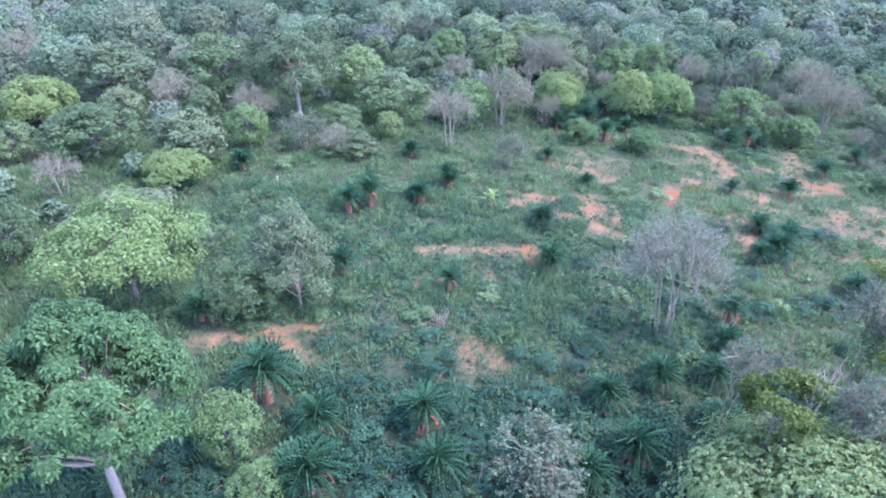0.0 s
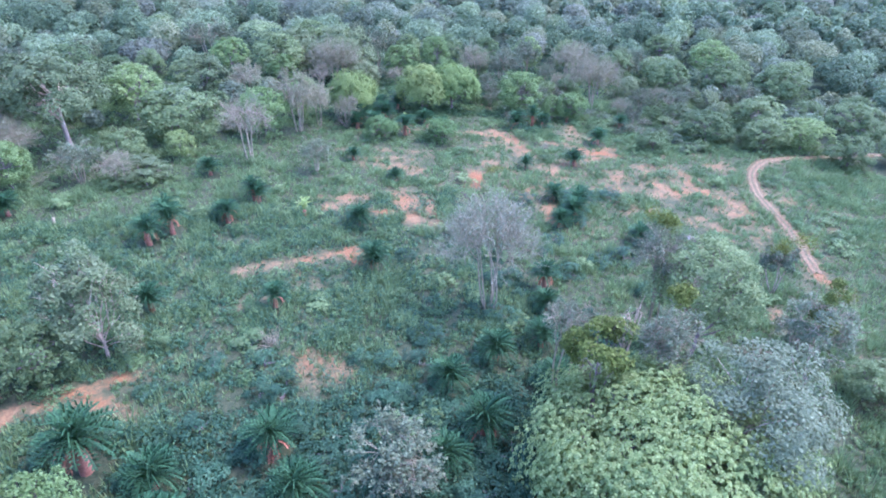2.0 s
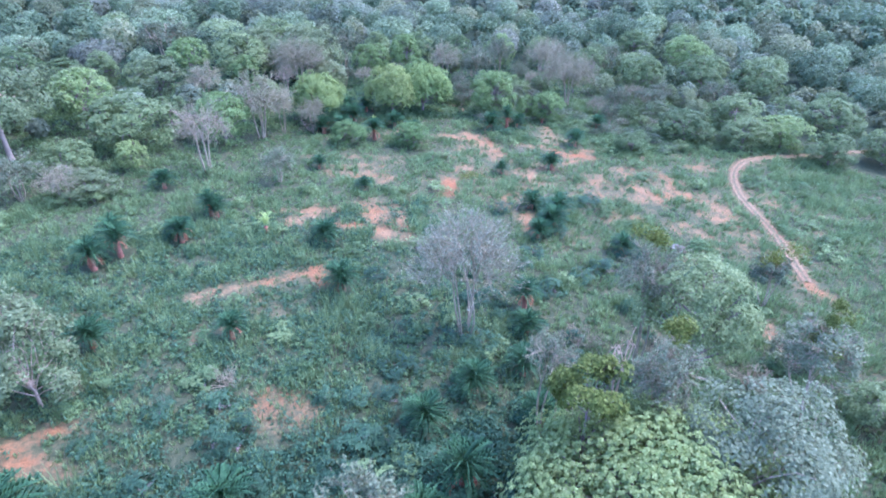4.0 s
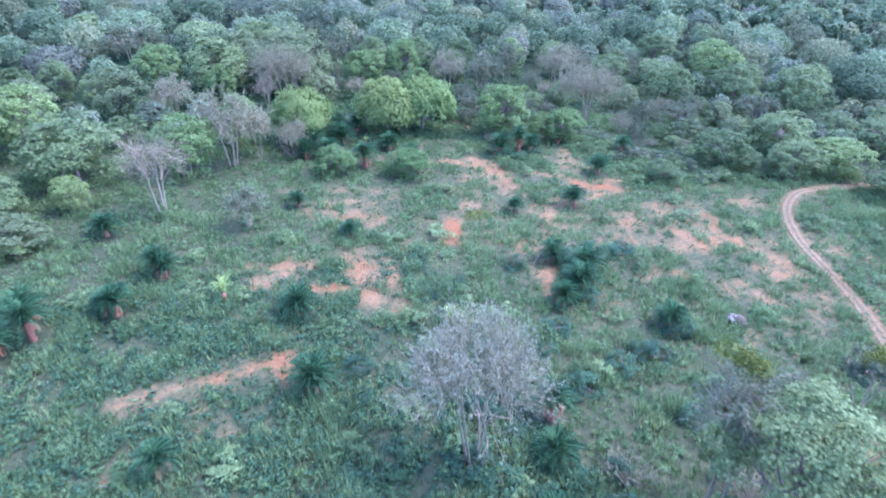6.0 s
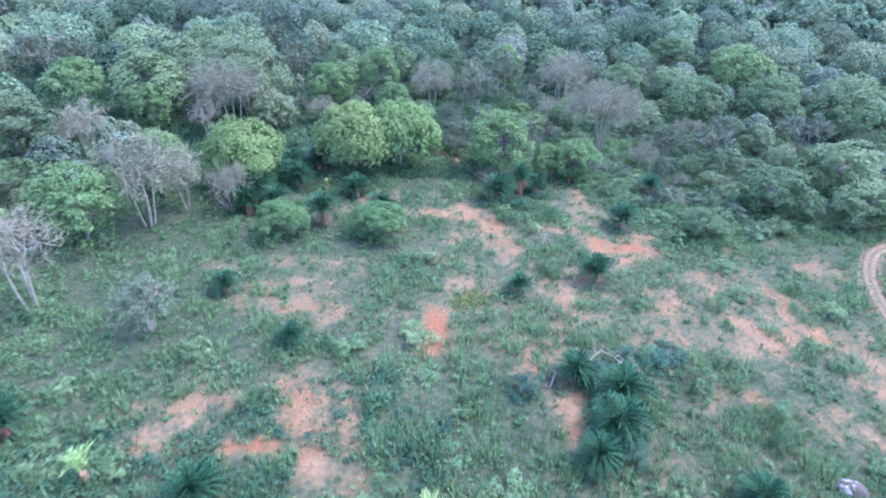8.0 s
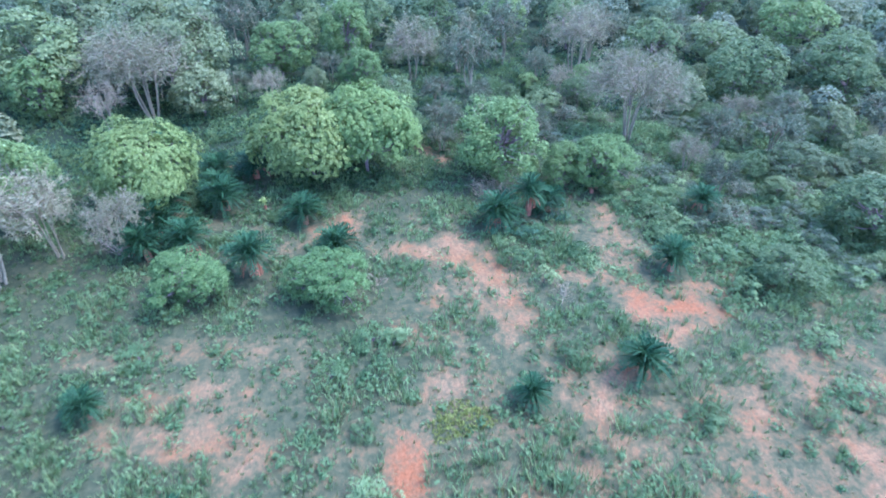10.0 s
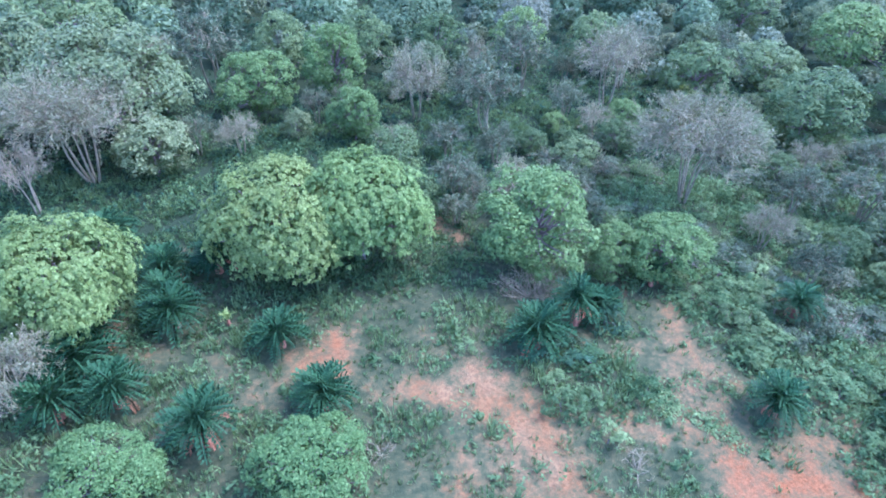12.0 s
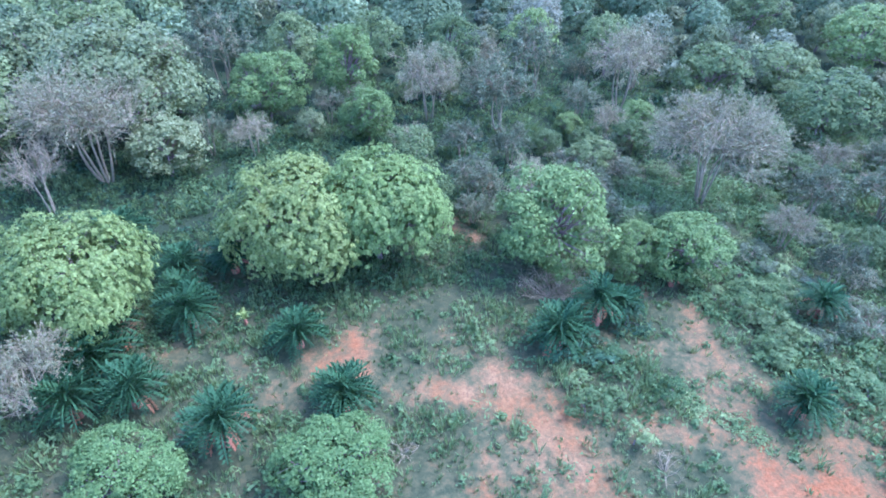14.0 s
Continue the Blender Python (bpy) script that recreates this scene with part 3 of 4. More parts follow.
i, j = np.meshgrid(np.arange(len(line) - 1), np.arange(8), indexing="ij")
tf = np.stack([i * 9 + j, (i + 1) * 9 + j, (i + 1) * 9 + j + 1, i * 9 + j + 1], -1).reshape(-1, 4)
tm = mesh_np("dirt_track", tv, [(tf, 0)])
tm.attributes.new("bare", "FLOAT", "POINT").data.foreach_set("value", np.array(tb, dtype=np.float32))
track_soil = soil_material("pale_track_dust", ((0.32, (0.15, 0.1, 0.046)), (0.52, (0.175, 0.126, 0.06)), (0.7, (0.203, 0.154, 0.079))))
track = part("dirt_track", tm, [track_soil])
tagged(track, "pale dusty dirt track with two worn ruts", "dirt track", kind="structure")


# ---- kinds of tree, each built once in a few shapes ----
def stash(maker, seeds, **kw):
    return [maker(seed=s, **kw) for s in seeds]


FINE = dict(n_clumps=120, n_leaves=5600, leaf=(0.24, 0.19), whorls=True)
MID = dict(n_clumps=120, n_leaves=5400, leaf=(0.37, 0.26), boughs=7)
kinds = {
    "light": stash(make_tree, (1, 2, 3), name="broadleaf_tree", leaf_mat=LEAF_SUN, bark=BARK, low=1.2, gap=1.05, **FINE),
    "green": stash(make_tree, (6, 7, 8, 9), name="broadleaf_tree", leaf_mat=LEAF_GREEN, bark=BARK, low=1.2, limbs=16, **MID),
    "fresh": stash(make_tree, (22, 23), name="broadleaf_tree", leaf_mat=LEAF_FRESH, bark=BARK, low=1.0, n_clumps=130, n_leaves=11500, leaf=(0.29, 0.2), boughs=8, lean=0.3),
    "pale": stash(make_tree, (10, 11), name="broadleaf_tree", leaf_mat=LEAF_LIGHT, bark=BARK, low=1.2, limbs=16, **MID),
    "grey": stash(make_dry_tree, (12, 13, 14), name="grey_leaved_tree", leaf_mat=LEAF_GREY, bark=TWIG, low=2.0, n_leaves=3900, leaf=0.34, forks=4, twigs=4, trunk_r=0.16),
    "dry": stash(make_dry_tree, (15, 16, 17), name="dry_tree", leaf_mat=LEAF_DRY, bark=TWIG, low=1.6, n_leaves=4200, leaf=0.22),
    "dead": stash(make_dry_tree, (18, 19), name="dead_tree", bark=TWIG, low=3.0, n_leaves=0, stems=3, limbs=5, trunk_r=0.17),
    "olive": stash(make_tree, (24, 25), name="broadleaf_tree", leaf_mat=LEAF_OLIVE, bark=BARK, low=1.2, limbs=16, **MID),
    "yellow": stash(make_tree, (20,), name="yellow_green_tree", leaf_mat=LEAF_YELLOW, bark=BARK, low=1.0, n_clumps=30, n_leaves=3600, leaf=(0.36, 0.2)),
}
LABELS = {
    "light": "broad dense tree with light green leaves in the scrub",
    "blue": "tall spreading tree with bluish green leaves and pale limbs",
    "green": "round-crowned green tree of the closed woodland",
    "fresh": "leafy tree with fresh green foliage at the clearing edge",
    "olive": "olive-green round-crowned tree of the woodland",
    "pale": "tree with a light green crown at the woodland edge",
    "grey": "thinly leaved grey-green tree with pale stems",
    "dry": "nearly bare grey tree with fine dry twigs",
    "dead": "dead leafless tree with grey branching limbs",
    "yellow": "low bushy tree with yellow-green leaves",
}
placed = []
used = {k: 0 for k in kinds}


def plant_single(kind, x, y, turn, maker=make_tree, **kw):
    """A large tree with a shape of its own."""
    ob = maker(**kw)
    ob.matrix_basis = pose(x, y, ground_z(x, y) - 0.05, 0, 0, turn)
    tagged(ob, LABELS[kind], "tree", "large single trees")
    placed.append((x, y, kw["W"]))
    return ob


def add_tuft(tree, x, y, z, r, seed):
    """A dense yellow-green clump of another plant high in the crown."""
    rng = np.random.default_rng(seed)
    n = 900
    lobe = rng.normal(0, 0.5, (5, 3)) * r
    size = rng.uniform(0.45, 0.75, 5) * r
    i = rng.integers(0, 5, n)
    e = unit(rng.normal(0, 1, (n, 3)))
    pos = np.array([x, y, z]) + lobe[i] + e * (size[i] * rng.uniform(0.4, 1.1, n))[:, None]
    V, F = leaf_tris(rng, pos, e, 0.28, 0.17, 0.7)
    part("leaf_clump", mesh_np("leaf_clump", V, [(F, 0)]), [LEAF_YELLOW], tree, "dense yellow-green leaf clump")


def plant(kind, x, y, W, H, turn=None, group=""):
    """One tree of the kind with crown width W and height H."""
    n = used[kind]
    used[kind] += 1
    src = kinds[kind][n % len(kinds[kind])]
    turn = random.uniform(0, 360) if turn is None else turn
    m = pose(x, y, ground_z(x, y) - 0.05, 0, 0, turn)
    ob = src if n < len(kinds[kind]) else copy_thing(src, m)
    ob.matrix_basis = m @ Matrix.Diagonal((W / 10, W / 10, H / 9, 1))
    tagged(ob, LABELS[kind], "tree", group or kind + " trees")
    placed.append((x, y, W))
    return ob


# single trees of the clearing and its edge: kind, x, y, crown width, height
NEAR_TREES = [
    ("pale", -18.0, 37.5, 6.5, 8.0), ("grey", 8.1, 35.5, 9.5, 7.0), ("green", -22.5, 57.5, 8.5, 8.0), ("grey", 59.0, 42.0, 7.5, 4.5),
    ("pale", -14.5, 33.0, 5.0, 5.0), ("green", 60.0, 33.0, 8.0, 5.0)]
EDGE_TREES = [
    ("light", 43.8, 144.8, 12.0, 11.5), ("light", 51.2, 143.6, 12.0, 11.8), ("fresh", 66.8, 137.3, 13.5, 11.6), ("fresh", 78.2, 131.8, 9.5, 7.5),
    ("fresh", 73.5, 133.5, 6.5, 6.5), ("fresh", 41.0, 121.3, 8.5, 5.4), ("fresh", 28.2, 125.0, 7.8, 5.4), ("pale", 5.0, 130.6, 12.5, 11.0),
    ("light", 26.0, 142.6, 10.8, 10.8), ("dry", 12.2, 132.8, 14.0, 13.0), ("dead", 1.2, 115.6, 11.0, 12.6), ("grey", 12.3, 108.6, 7.5, 6.2),
    ("dry", 17.2, 136.0, 7.0, 9.5), ("dry", 23.0, 134.2, 6.5, 7.8), ("pale", 14.5, 143.0, 9.0, 10.5)]
LEFT_TREES = [
    ("green", -59.5, 99.5, 17.5, 10.5), ("olive", -44.5, 102.5, 15.0, 10.0), ("light", -76.0, 113.0, 12.0, 10.0), ("light", -43.0, 91.0, 9.5, 6.5),
    ("dead", -57.5, 85.0, 8.5, 7.0), ("grey", -26.5, 111.0, 9.5, 7.0), ("dry", -20.0, 108.5, 8.5, 6.0), ("pale", -11.0, 120.0, 6.0, 6.0), ("olive", -17.0, 109.5, 10.0, 5.0),
    ("dry", -38.0, 120.0, 11.0, 9.0), ("green", -72.0, 98.0, 9.0, 7.0), ("dry", -72.0, 139.0, 13.0, 11.0), ("dry", -96.0, 146.0, 13.0, 11.0)]
BACK_TREES = [
    ("dead", 22.0, 161.5, 6.5, 8.5), ("olive", 33.6, 166.0, 10.0, 8.5), ("olive", 23.5, 179.0, 11.0, 11.0),
    ("pale", 13.8, 171.5, 9.5, 9.0), ("olive", 20.0, 192.0, 15.0, 13.0), ("grey", 43.0, 189.0, 12.0, 12.0),
    ("fresh", 47.2, 178.0, 11.5, 10.0), ("fresh", 59.5, 181.5, 11.0, 12.0), ("fresh", 57.8, 168.0, 8.0, 8.0),
    ("dry", 68.0, 172.5, 10.5, 10.5), ("grey", 76.0, 166.0, 10.5, 10.0), ("dry", 61.3, 163.0, 6.0, 4.5), ("grey", 67.5, 160.5, 6.5, 5.0)]
WOOD_TREES = [
    ("pale", 0.5, 183.2, 13.4, 11.4), ("green", 13.5, 178.8, 18.4, 13.6), ("olive", -6.3, 162.5, 14.0, 11.3), ("dry", 3.6, 160.1, 9.7, 9.2),
    ("green", -4.7, 145.7, 8.5, 6.4), ("green", 25.8, 205.2, 15.0, 12.7), ("grey", -5.0, 200.4, 17.0, 12.5), ("green", -50.0, 139.5, 22.0, 15.0),
    ("olive", -70.0, 131.0, 23.0, 14.0), ("dry", -39.5, 126.8, 9.4, 8.5), ("dry", -55.0, 124.0, 12.0, 10.0), ("green", 133.5, 141.4, 12.0, 9.5),
    ("green", 145.0, 134.0, 18.0, 12.0), ("pale", 149.8, 168.5, 18.0, 13.0), ("green", 145.7, 189.7, 14.0, 11.0), ("grey", 115.7, 164.6, 9.0, 9.0)]
BELT_TREES = [
    ("grey", 73.0, 157.5, 6.5, 5.0), ("grey", 86.6, 176.0, 11.0, 11.0), ("dry", 97.5, 168.0, 13.0, 12.0), ("dry", 104.5, 174.0, 10.0, 11.0),
    ("yellow", 98.5, 152.5, 7.5, 9.5), ("fresh", 84.5, 162.0, 4.5, 3.8), ("green", 111.5, 164.5, 13.0, 11.0),
    ("pale", 95.0, 160.5, 6.0, 5.0), ("green", 54.0, 192.0, 11.0, 11.0), ("green", 66.0, 190.0, 11.0, 11.0),
    ("green", 77.0, 186.0, 10.5, 11.0), ("pale", 92.0, 186.0, 11.0, 11.0), ("green", 104.0, 181.0, 11.0, 11.0), ("green", 36.0, 184.0, 9.0, 9.0)]
DRY_SHRUBS = [
    (66.5, 150.5, 6.0, 3.4), (80.0, 154.0, 6.5, 2.4), (84.0, 150.5, 6.0, 2.4), (79.0, 147.5, 5.0, 2.2), (87.5, 155.5, 6.0, 2.6), (76.0, 150.5, 5.0, 2.4),
    (101.0, 121.5, 5.0, 2.4), (94.0, 124.0, 4.5, 2.2), (24.5, 155.0, 4.0, 3.0), (109.0, 124.0, 4.5, 2.4), (62.0, 57.0, 4.5, 2.2), (9.5, 35.0, 5.0, 4.0)]
RIGHT_TREES = [
    ("green", 118.0, 149.0, 15.0, 11.5), ("green", 136.0, 146.5, 13.5, 11.0), ("grey", 100.0, 135.0, 7.5, 6.5), ("grey", 107.7, 131.5, 9.0, 6.5),
    ("green", 102.0, 111.0, 13.0, 8.0), ("green", 119.0, 114.0, 15.5, 10.0), ("green", 85.5, 108.0, 8.5, 4.8), ("green", 154.0, 141.0, 17.0, 12.0),
    ("grey", 128.5, 130.0, 11.0, 8.0), ("pale", 122.0, 102.5, 13.0, 8.0), ("green", 142.0, 106.0, 16.0, 9.5), ("green", 124.0, 91.5, 12.0, 7.5),
    ("green", 137.0, 88.5, 13.0, 8.0), ("pale", 150.0, 91.0, 13.0, 8.0), ("green", 112.0, 104.0, 12.0, 7.5)]

plant_single("blue", -24.8, 31.8, 100, name="broadleaf_tree", seed=4, W=14.5, H=19.5, low=8.0, n_clumps=120, n_leaves=8000, leaf=(0.44, 0.2),
             leaf_mat=LEAF_BLUE, bark=BARK_PALE, trunk_r=0.42, whorls=True, gap=0.56)
plant_single("light", 28.0, 28.0, 30, name="broadleaf_tree", seed=73, W=21.6, H=11.6, low=1.5, n_clumps=260, n_leaves=19000, leaf=(0.27, 0.2),
             leaf_mat=LEAF_LIGHT, bark=BARK, trunk_r=0.4, whorls=True, gap=0.95, lobes=0.03)
plant_single("pale", -36.0, 60.0, 0, name="broadleaf_tree", seed=34, W=17.0, H=13.5, low=2.5, n_clumps=70, n_leaves=12000, leaf=(0.4, 0.32),
             leaf_mat=LEAF_SUN, bark=BARK, trunk_r=0.3, gap=0.85)
plant_single("grey", -17.0, 60.5, 40, name="grey_leaved_tree", seed=35, W=9.2, H=15.0, low=-2.5, n_clumps=60, n_leaves=8000, leaf=(0.34, 0.28),
             leaf_mat=LEAF_OLIVE, bark=BARK_PALE, trunk_r=0.2, stems=1, twigs=200, gap=1.1)
plant_single("grey", -31.0, 129.6, 0, name="grey_leaved_tree", seed=36, W=21.0, H=18.5, low=5.5, n_clumps=80, n_leaves=14000, leaf=(0.5, 0.4),
             leaf_mat=LEAF_OLIVE, bark=BARK_PALE, trunk_r=0.5, gap=0.8, limbs=34)
plant_single("dry", 26.0, 59.2, 20, make_dry_tree, name="dry_tree", seed=37, W=14.0, H=15.6, low=4.4, n_leaves=9000, leaf=0.2,
             leaf_mat=LEAF_WISP, bark=TWIG, trunk_r=0.13, stems=6, limbs=5, forks=5, twigs=5, steep=0.9)
plant_single("pale", 44.6, 44.2, 0, name="broadleaf_tree", seed=38, W=10.5, H=16.5, low=5.0, n_clumps=80, n_leaves=9500, leaf=(0.34, 0.24),
             leaf_mat=LEAF_GREEN, bark=BARK, trunk_r=0.26, gap=0.95)
tall = dict(name="dry_tree", leaf_mat=LEAF_GREY, bark=TWIG, trunk_r=0.13, n_leaves=3200, leaf=0.24)
ob = plant_single("dry", 33.0, 34.6, 0, make_dry_tree, seed=39, W=7.0, H=16.0, low=9.0, **tall)
add_tuft(ob, 0, -0.4, 17.0, 1.35, 1)
ob = plant_single("dry", 42.0, 48.6, 0, make_dry_tree, seed=40, W=8.0, H=15.8, low=9.0, **tall)
add_tuft(ob, 0.2, -0.2, 16.2, 1.4, 2)
tall = dict(name="grey_leaved_tree", leaf_mat=LEAF_GREY, bark=BARK_PALE, trunk_r=0.15, stems=3, twigs=500, leaf=(0.3, 0.22))
ob = plant_single("grey", 65.6, 53.2, 0, seed=41, W=5.0, H=8.6, low=2.5, n_clumps=24, n_leaves=2200, **tall)
add_tuft(ob, 0, 0, 8.4, 1.7, 3)
ob = plant_single("grey", 53.6, 36.4, 0, seed=42, W=7.0, H=13.0, low=4.0, n_clumps=34, n_leaves=3600, **tall)
add_tuft(ob, 0.1, 0, 12.8, 1.2, 4)
add_tuft(ob, -0.6, -0.6, 9.9, 1.3, 5)
plant_single("grey", 36.0, 27.2, 0, name="grey_leaved_tree", seed=43, W=12.5, H=16.2, low=5.0, n_clumps=64, n_leaves=11000, leaf=(0.3, 0.2),
             leaf_mat=LEAF_GREY, bark=BARK_PALE, trunk_r=0.25, stems=2, gap=0.9)
plant_single("yellow", 25.8, 35.0, 0, name="yellow_green_tree", seed=44, W=6.0, H=16.0, low=9.5, n_clumps=26, n_leaves=3200, leaf=(0.36, 0.24),
             leaf_mat=LEAF_YELLOW, bark=BARK, trunk_r=0.16)
plant_single("dead", 32.0, 39.3, 0, make_dry_tree, name="dead_tree", seed=45, W=5.0, H=15.0, low=9.0, n_leaves=0, bark=BARK_PALE, trunk_r=0.15, stems=2, limbs=3, forks=2, twigs=2)
plant_single("dry", 26.2, 41.0, 0, make_dry_tree, name="dry_tree", seed=46, W=5.5, H=14.0, low=8.5, n_leaves=1800, leaf=0.2,
             leaf_mat=LEAF_GREY, bark=TWIG, trunk_r=0.11, stems=3)
wide = dict(name="dry_tree", leaf_mat=LEAF_DRY, bark=TWIG, leaf=0.24, limbs=5, forks=6, twigs=6)
plant_single("dry", 27.0, 167.5, 0, make_dry_tree, seed=47, W=17.0, H=12.5, low=4.0, n_leaves=10000, trunk_r=0.17, stems=5, **wide)
plant_single("dry", 90.2, 142.0, 60, make_dry_tree, seed=48, W=15.5, H=13.2, low=4.0, n_leaves=9000, trunk_r=0.16, stems=5, **wide)
plant_single("olive", 30.5, 176.5, 0, name="broadleaf_tree", seed=49, W=18.0, H=15.0, low=2.0, n_clumps=110, n_leaves=13000, leaf=(0.48, 0.36),
             leaf_mat=LEAF_OLIVE, bark=BARK, trunk_r=0.3, gap=0.8)
for rows in (NEAR_TREES, EDGE_TREES, LEFT_TREES, BACK_TREES, WOOD_TREES, BELT_TREES, RIGHT_TREES):
    for kind, x, y, W, H in rows:
        plant(kind, x, y, W, H)

# ---- the woodland round the clearing ----
CLEARING = [(-42, 18), (-32, 72), (-50, 95), (-28, 112), (-5, 124), (8, 130), (28, 142), (60, 146), (80, 138), (93, 122), (99, 113),
            (125, 108), (152, 100), (150, 80), (93, 42), (56, 12), (22, 13), (-2, 18)]


def inside(x, y, poly):
    hit = False
    for (ax, ay), (bx, by) in zip(poly, poly[1:] + poly[:1]):
        if (ay > y) != (by > y) and x < (bx - ax) * (y - ay) / (by - ay) + ax:
            hit = not hit
    return hit


# belt behind the clearing where every tree is set singly
BELT = [(8, 130), (12, 182), (30, 196), (100, 182), (128, 160), (124, 128), (125, 108), (80, 108), (60, 120)]
rnd = random.Random(5)
far_rows = []
cells = {}
for x, y, W in placed:
    cells.setdefault((int(x // 24), int(y // 24)), []).append((x, y, W))
tries = 0
while tries < 52000:
    tries += 1
    x, y = rnd.uniform(-280, 540), rnd.uniform(-150, 560)
    az = math.degrees(math.atan2(x, y))
    if inside(x, y, CLEARING) or math.hypot(x, y) > (200 if not -52 < az < 72 else 400 if az < 5 else 560) or inside(x, y, BELT):
        continue
    W = 8.0 + 13.0 * rnd.random() ** 1.2
    cx, cy = int(x // 24), int(y // 24)
    if any((x - a) ** 2 + (y - b) ** 2 < (0.45 * (W + w)) ** 2 for u in (-1, 0, 1) for v in (-1, 0, 1) for a, b, w in cells.get((cx + u, cy + v), ())):
        continue
    cells.setdefault((cx, cy), []).append((x, y, W))
    H = rnd.uniform(7.5, 12.5) * (0.62 + 0.027 * W)
    k = rnd.random()
    kind = "green" if k < 0.5 else "olive" if k < 0.7 else "pale" if k < 0.76 else "grey" if k < 0.9 else "dry"
    if 20 < y < 182 and abs(x - 45) < 112 and -52 < az < 72:
        plant(kind, x, y, W, H)
    else:
        far_rows.append((kind, x, y, W, H))


# young trees in the gaps of the far wood
for tries in range(14000):
    x, y = rnd.uniform(-150, 330), rnd.uniform(60, 330)
    if inside(x, y, CLEARING) or inside(x, y, BELT) or abs(x - 0.42 * y) > 60 + 0.95 * y:
        continue
    W = rnd.uniform(4.0, 7.5)
    cx, cy = int(x // 24), int(y // 24)
    if any((x - a) ** 2 + (y - b) ** 2 < (0.43 * (W + w)) ** 2 for u in (-1, 0, 1) for v in (-1, 0, 1) for a, b, w in cells.get((cx + u, cy + v), ())):
        continue
    cells.setdefault((cx, cy), []).append((x, y, W))
    far_rows.append((rnd.choice(("green", "olive", "grey")), x, y, W, W * rnd.uniform(0.7, 1.0)))


# thin scrub wood that fills the belt between the single trees
rnd = random.Random(15)
spots = [(x, y, W) for x, y, W in placed if 60 < y < 215]
count = 0
for tries in range(4000):
    x, y = rnd.uniform(8, 128), rnd.uniform(108, 200)
    if not inside(x, y, BELT) or not (y > 168 or (x > 58 and y > 146) or x > 90) or inside(x, y, CLEARING):
        continue
    W = rnd.uniform(4.5, 8.5)
    if any((x - a) ** 2 + (y - b) ** 2 < (0.42 * (W + w)) ** 2 for a, b, w in spots):
        continue
    spots.append((x, y, W))
    k = rnd.random()
    plant("green" if k < 0.35 else "grey" if k < 0.7 else "dry" if k < 0.82 else "olive", x, y, W, W * rnd.uniform(0.62, 0.95) + (1.5 if y > 165 else 0))
    count += 1
    if count == 55:
        break


def far_wood(rows, name, mat, seed):
    """The far trees of one colour, joined: each a stem with several spreading leafy boughs at different heights."""
    rng = np.random.default_rng(seed)
    V, F, tones, base = [], [], [], 0
    for x, y, W, H in rows:
        near = math.hypot(x, y) < 300 and y > 60 and abs(x - 0.42 * y) < 40 + 0.95 * y
        close = not near and -45 < y < 150 and -75 < x < 165
        fill = min(1.6, max(0.2, (W / 13) ** 2))
        n, size = (int(1300 * fill), 0.7) if near else (260, 1.5) if close else (300, 1.5) if abs(x - 0.42 * y) < 50 + 0.95 * y and y > 40 else (70, 2.4)
        pos, d = bough_shell(rng, n, 7 if near else 5, W, H * 0.82)
        # oversized inner leaves, added to stop light passing through and darken the gaps
        inner = np.arange(n) < n // 8
        pos *= np.where(inner, 0.8, rng.uniform(0.93, 1.05, n))[:, None]
        pos += np.array([x, y, ground_z(x, y) + H * 0.18])
        big = np.where(inner, 2.4, 1.0)[:, None] * size
        v, f = leaf_tris(rng, pos, d * 0.8 + np.array([0, 0, 0.35]), big, big * 0.72, 0.42)
        V.append(v)
        F.append(f + base)
        tones.append(np.full(len(v), rng.random()))
        base += len(v)
    V, F = np.concatenate(V), np.concatenate(F)
    me = mesh_np(name, V, [(F, 0)])
    me.attributes.new("plant", "FLOAT", "POINT").data.foreach_set("value", np.concatenate(tones).astype(np.float32))
    return part(name, me, [mat])


for kind, mat in FAR_LEAVES.items():
    ob = far_wood([r[1:] for r in far_rows if r[0] == kind], "far_woodland", mat, 70 + len(kind))
    tagged(ob, "distant closed woodland canopy, " + {"green": "deep green", "olive": "olive green", "pale": "light green", "grey": "grey-green", "dry": "thin grey-brown"}[kind], "woodland", kind="stuff")


# ---- cycads ----
def frond_mesh(seed, dead=False):
    rng = np.random.default_rng(seed)
    n = 13
    s = np.linspace(0, 1, n)
    p = np.stack([s * 2.1, np.zeros(n), 0.75 * np.sin(s * 2.3) - 0.75 * s ** 2.2], 1)
    V, F = [], []
    for k in range(n):
        V += [p[k] + (0, 0.03, 0), p[k] - (0, 0.03, 0)]
        if k:
            F.append((2 * k - 2, 2 * k - 1, 2 * k + 1, 2 * k))
    for k in range(1, n - 1):
        reach = 0.27 * math.sin(math.pi * min(0.97, 0.12 + 0.85 * k / n)) ** 0.6 + 0.05
        for sg in (1, -1):
            root = 2 * k + (0 if sg > 0 else 1)
            a, q = V[root], len(V)
            tip = a + np.array([0.22, sg * reach, 0.06 - 0.1 * reach]) + rng.normal(0, 0.03, 3)
            mid = (a + tip) / 2 + (0.045, 0, 0.02)
            V += [mid - (0.14, 0, 0), tip, mid + (0.085, 0, 0.012)]
            F.append((root, q, q + 1, q + 2))
    return mesh_np("frond", np.array(V), [(np.array(F), 0)])


FRONDS = [frond_mesh(s) for s in (1, 2, 3)]
DEAD_FRONDS = [frond_mesh(s) for s in (4,)]
LIME = frond_mesh(9)
for me in FRONDS:
    me.materials.append(FROND)
DEAD_FRONDS[0].materials.append(FROND_DEAD)
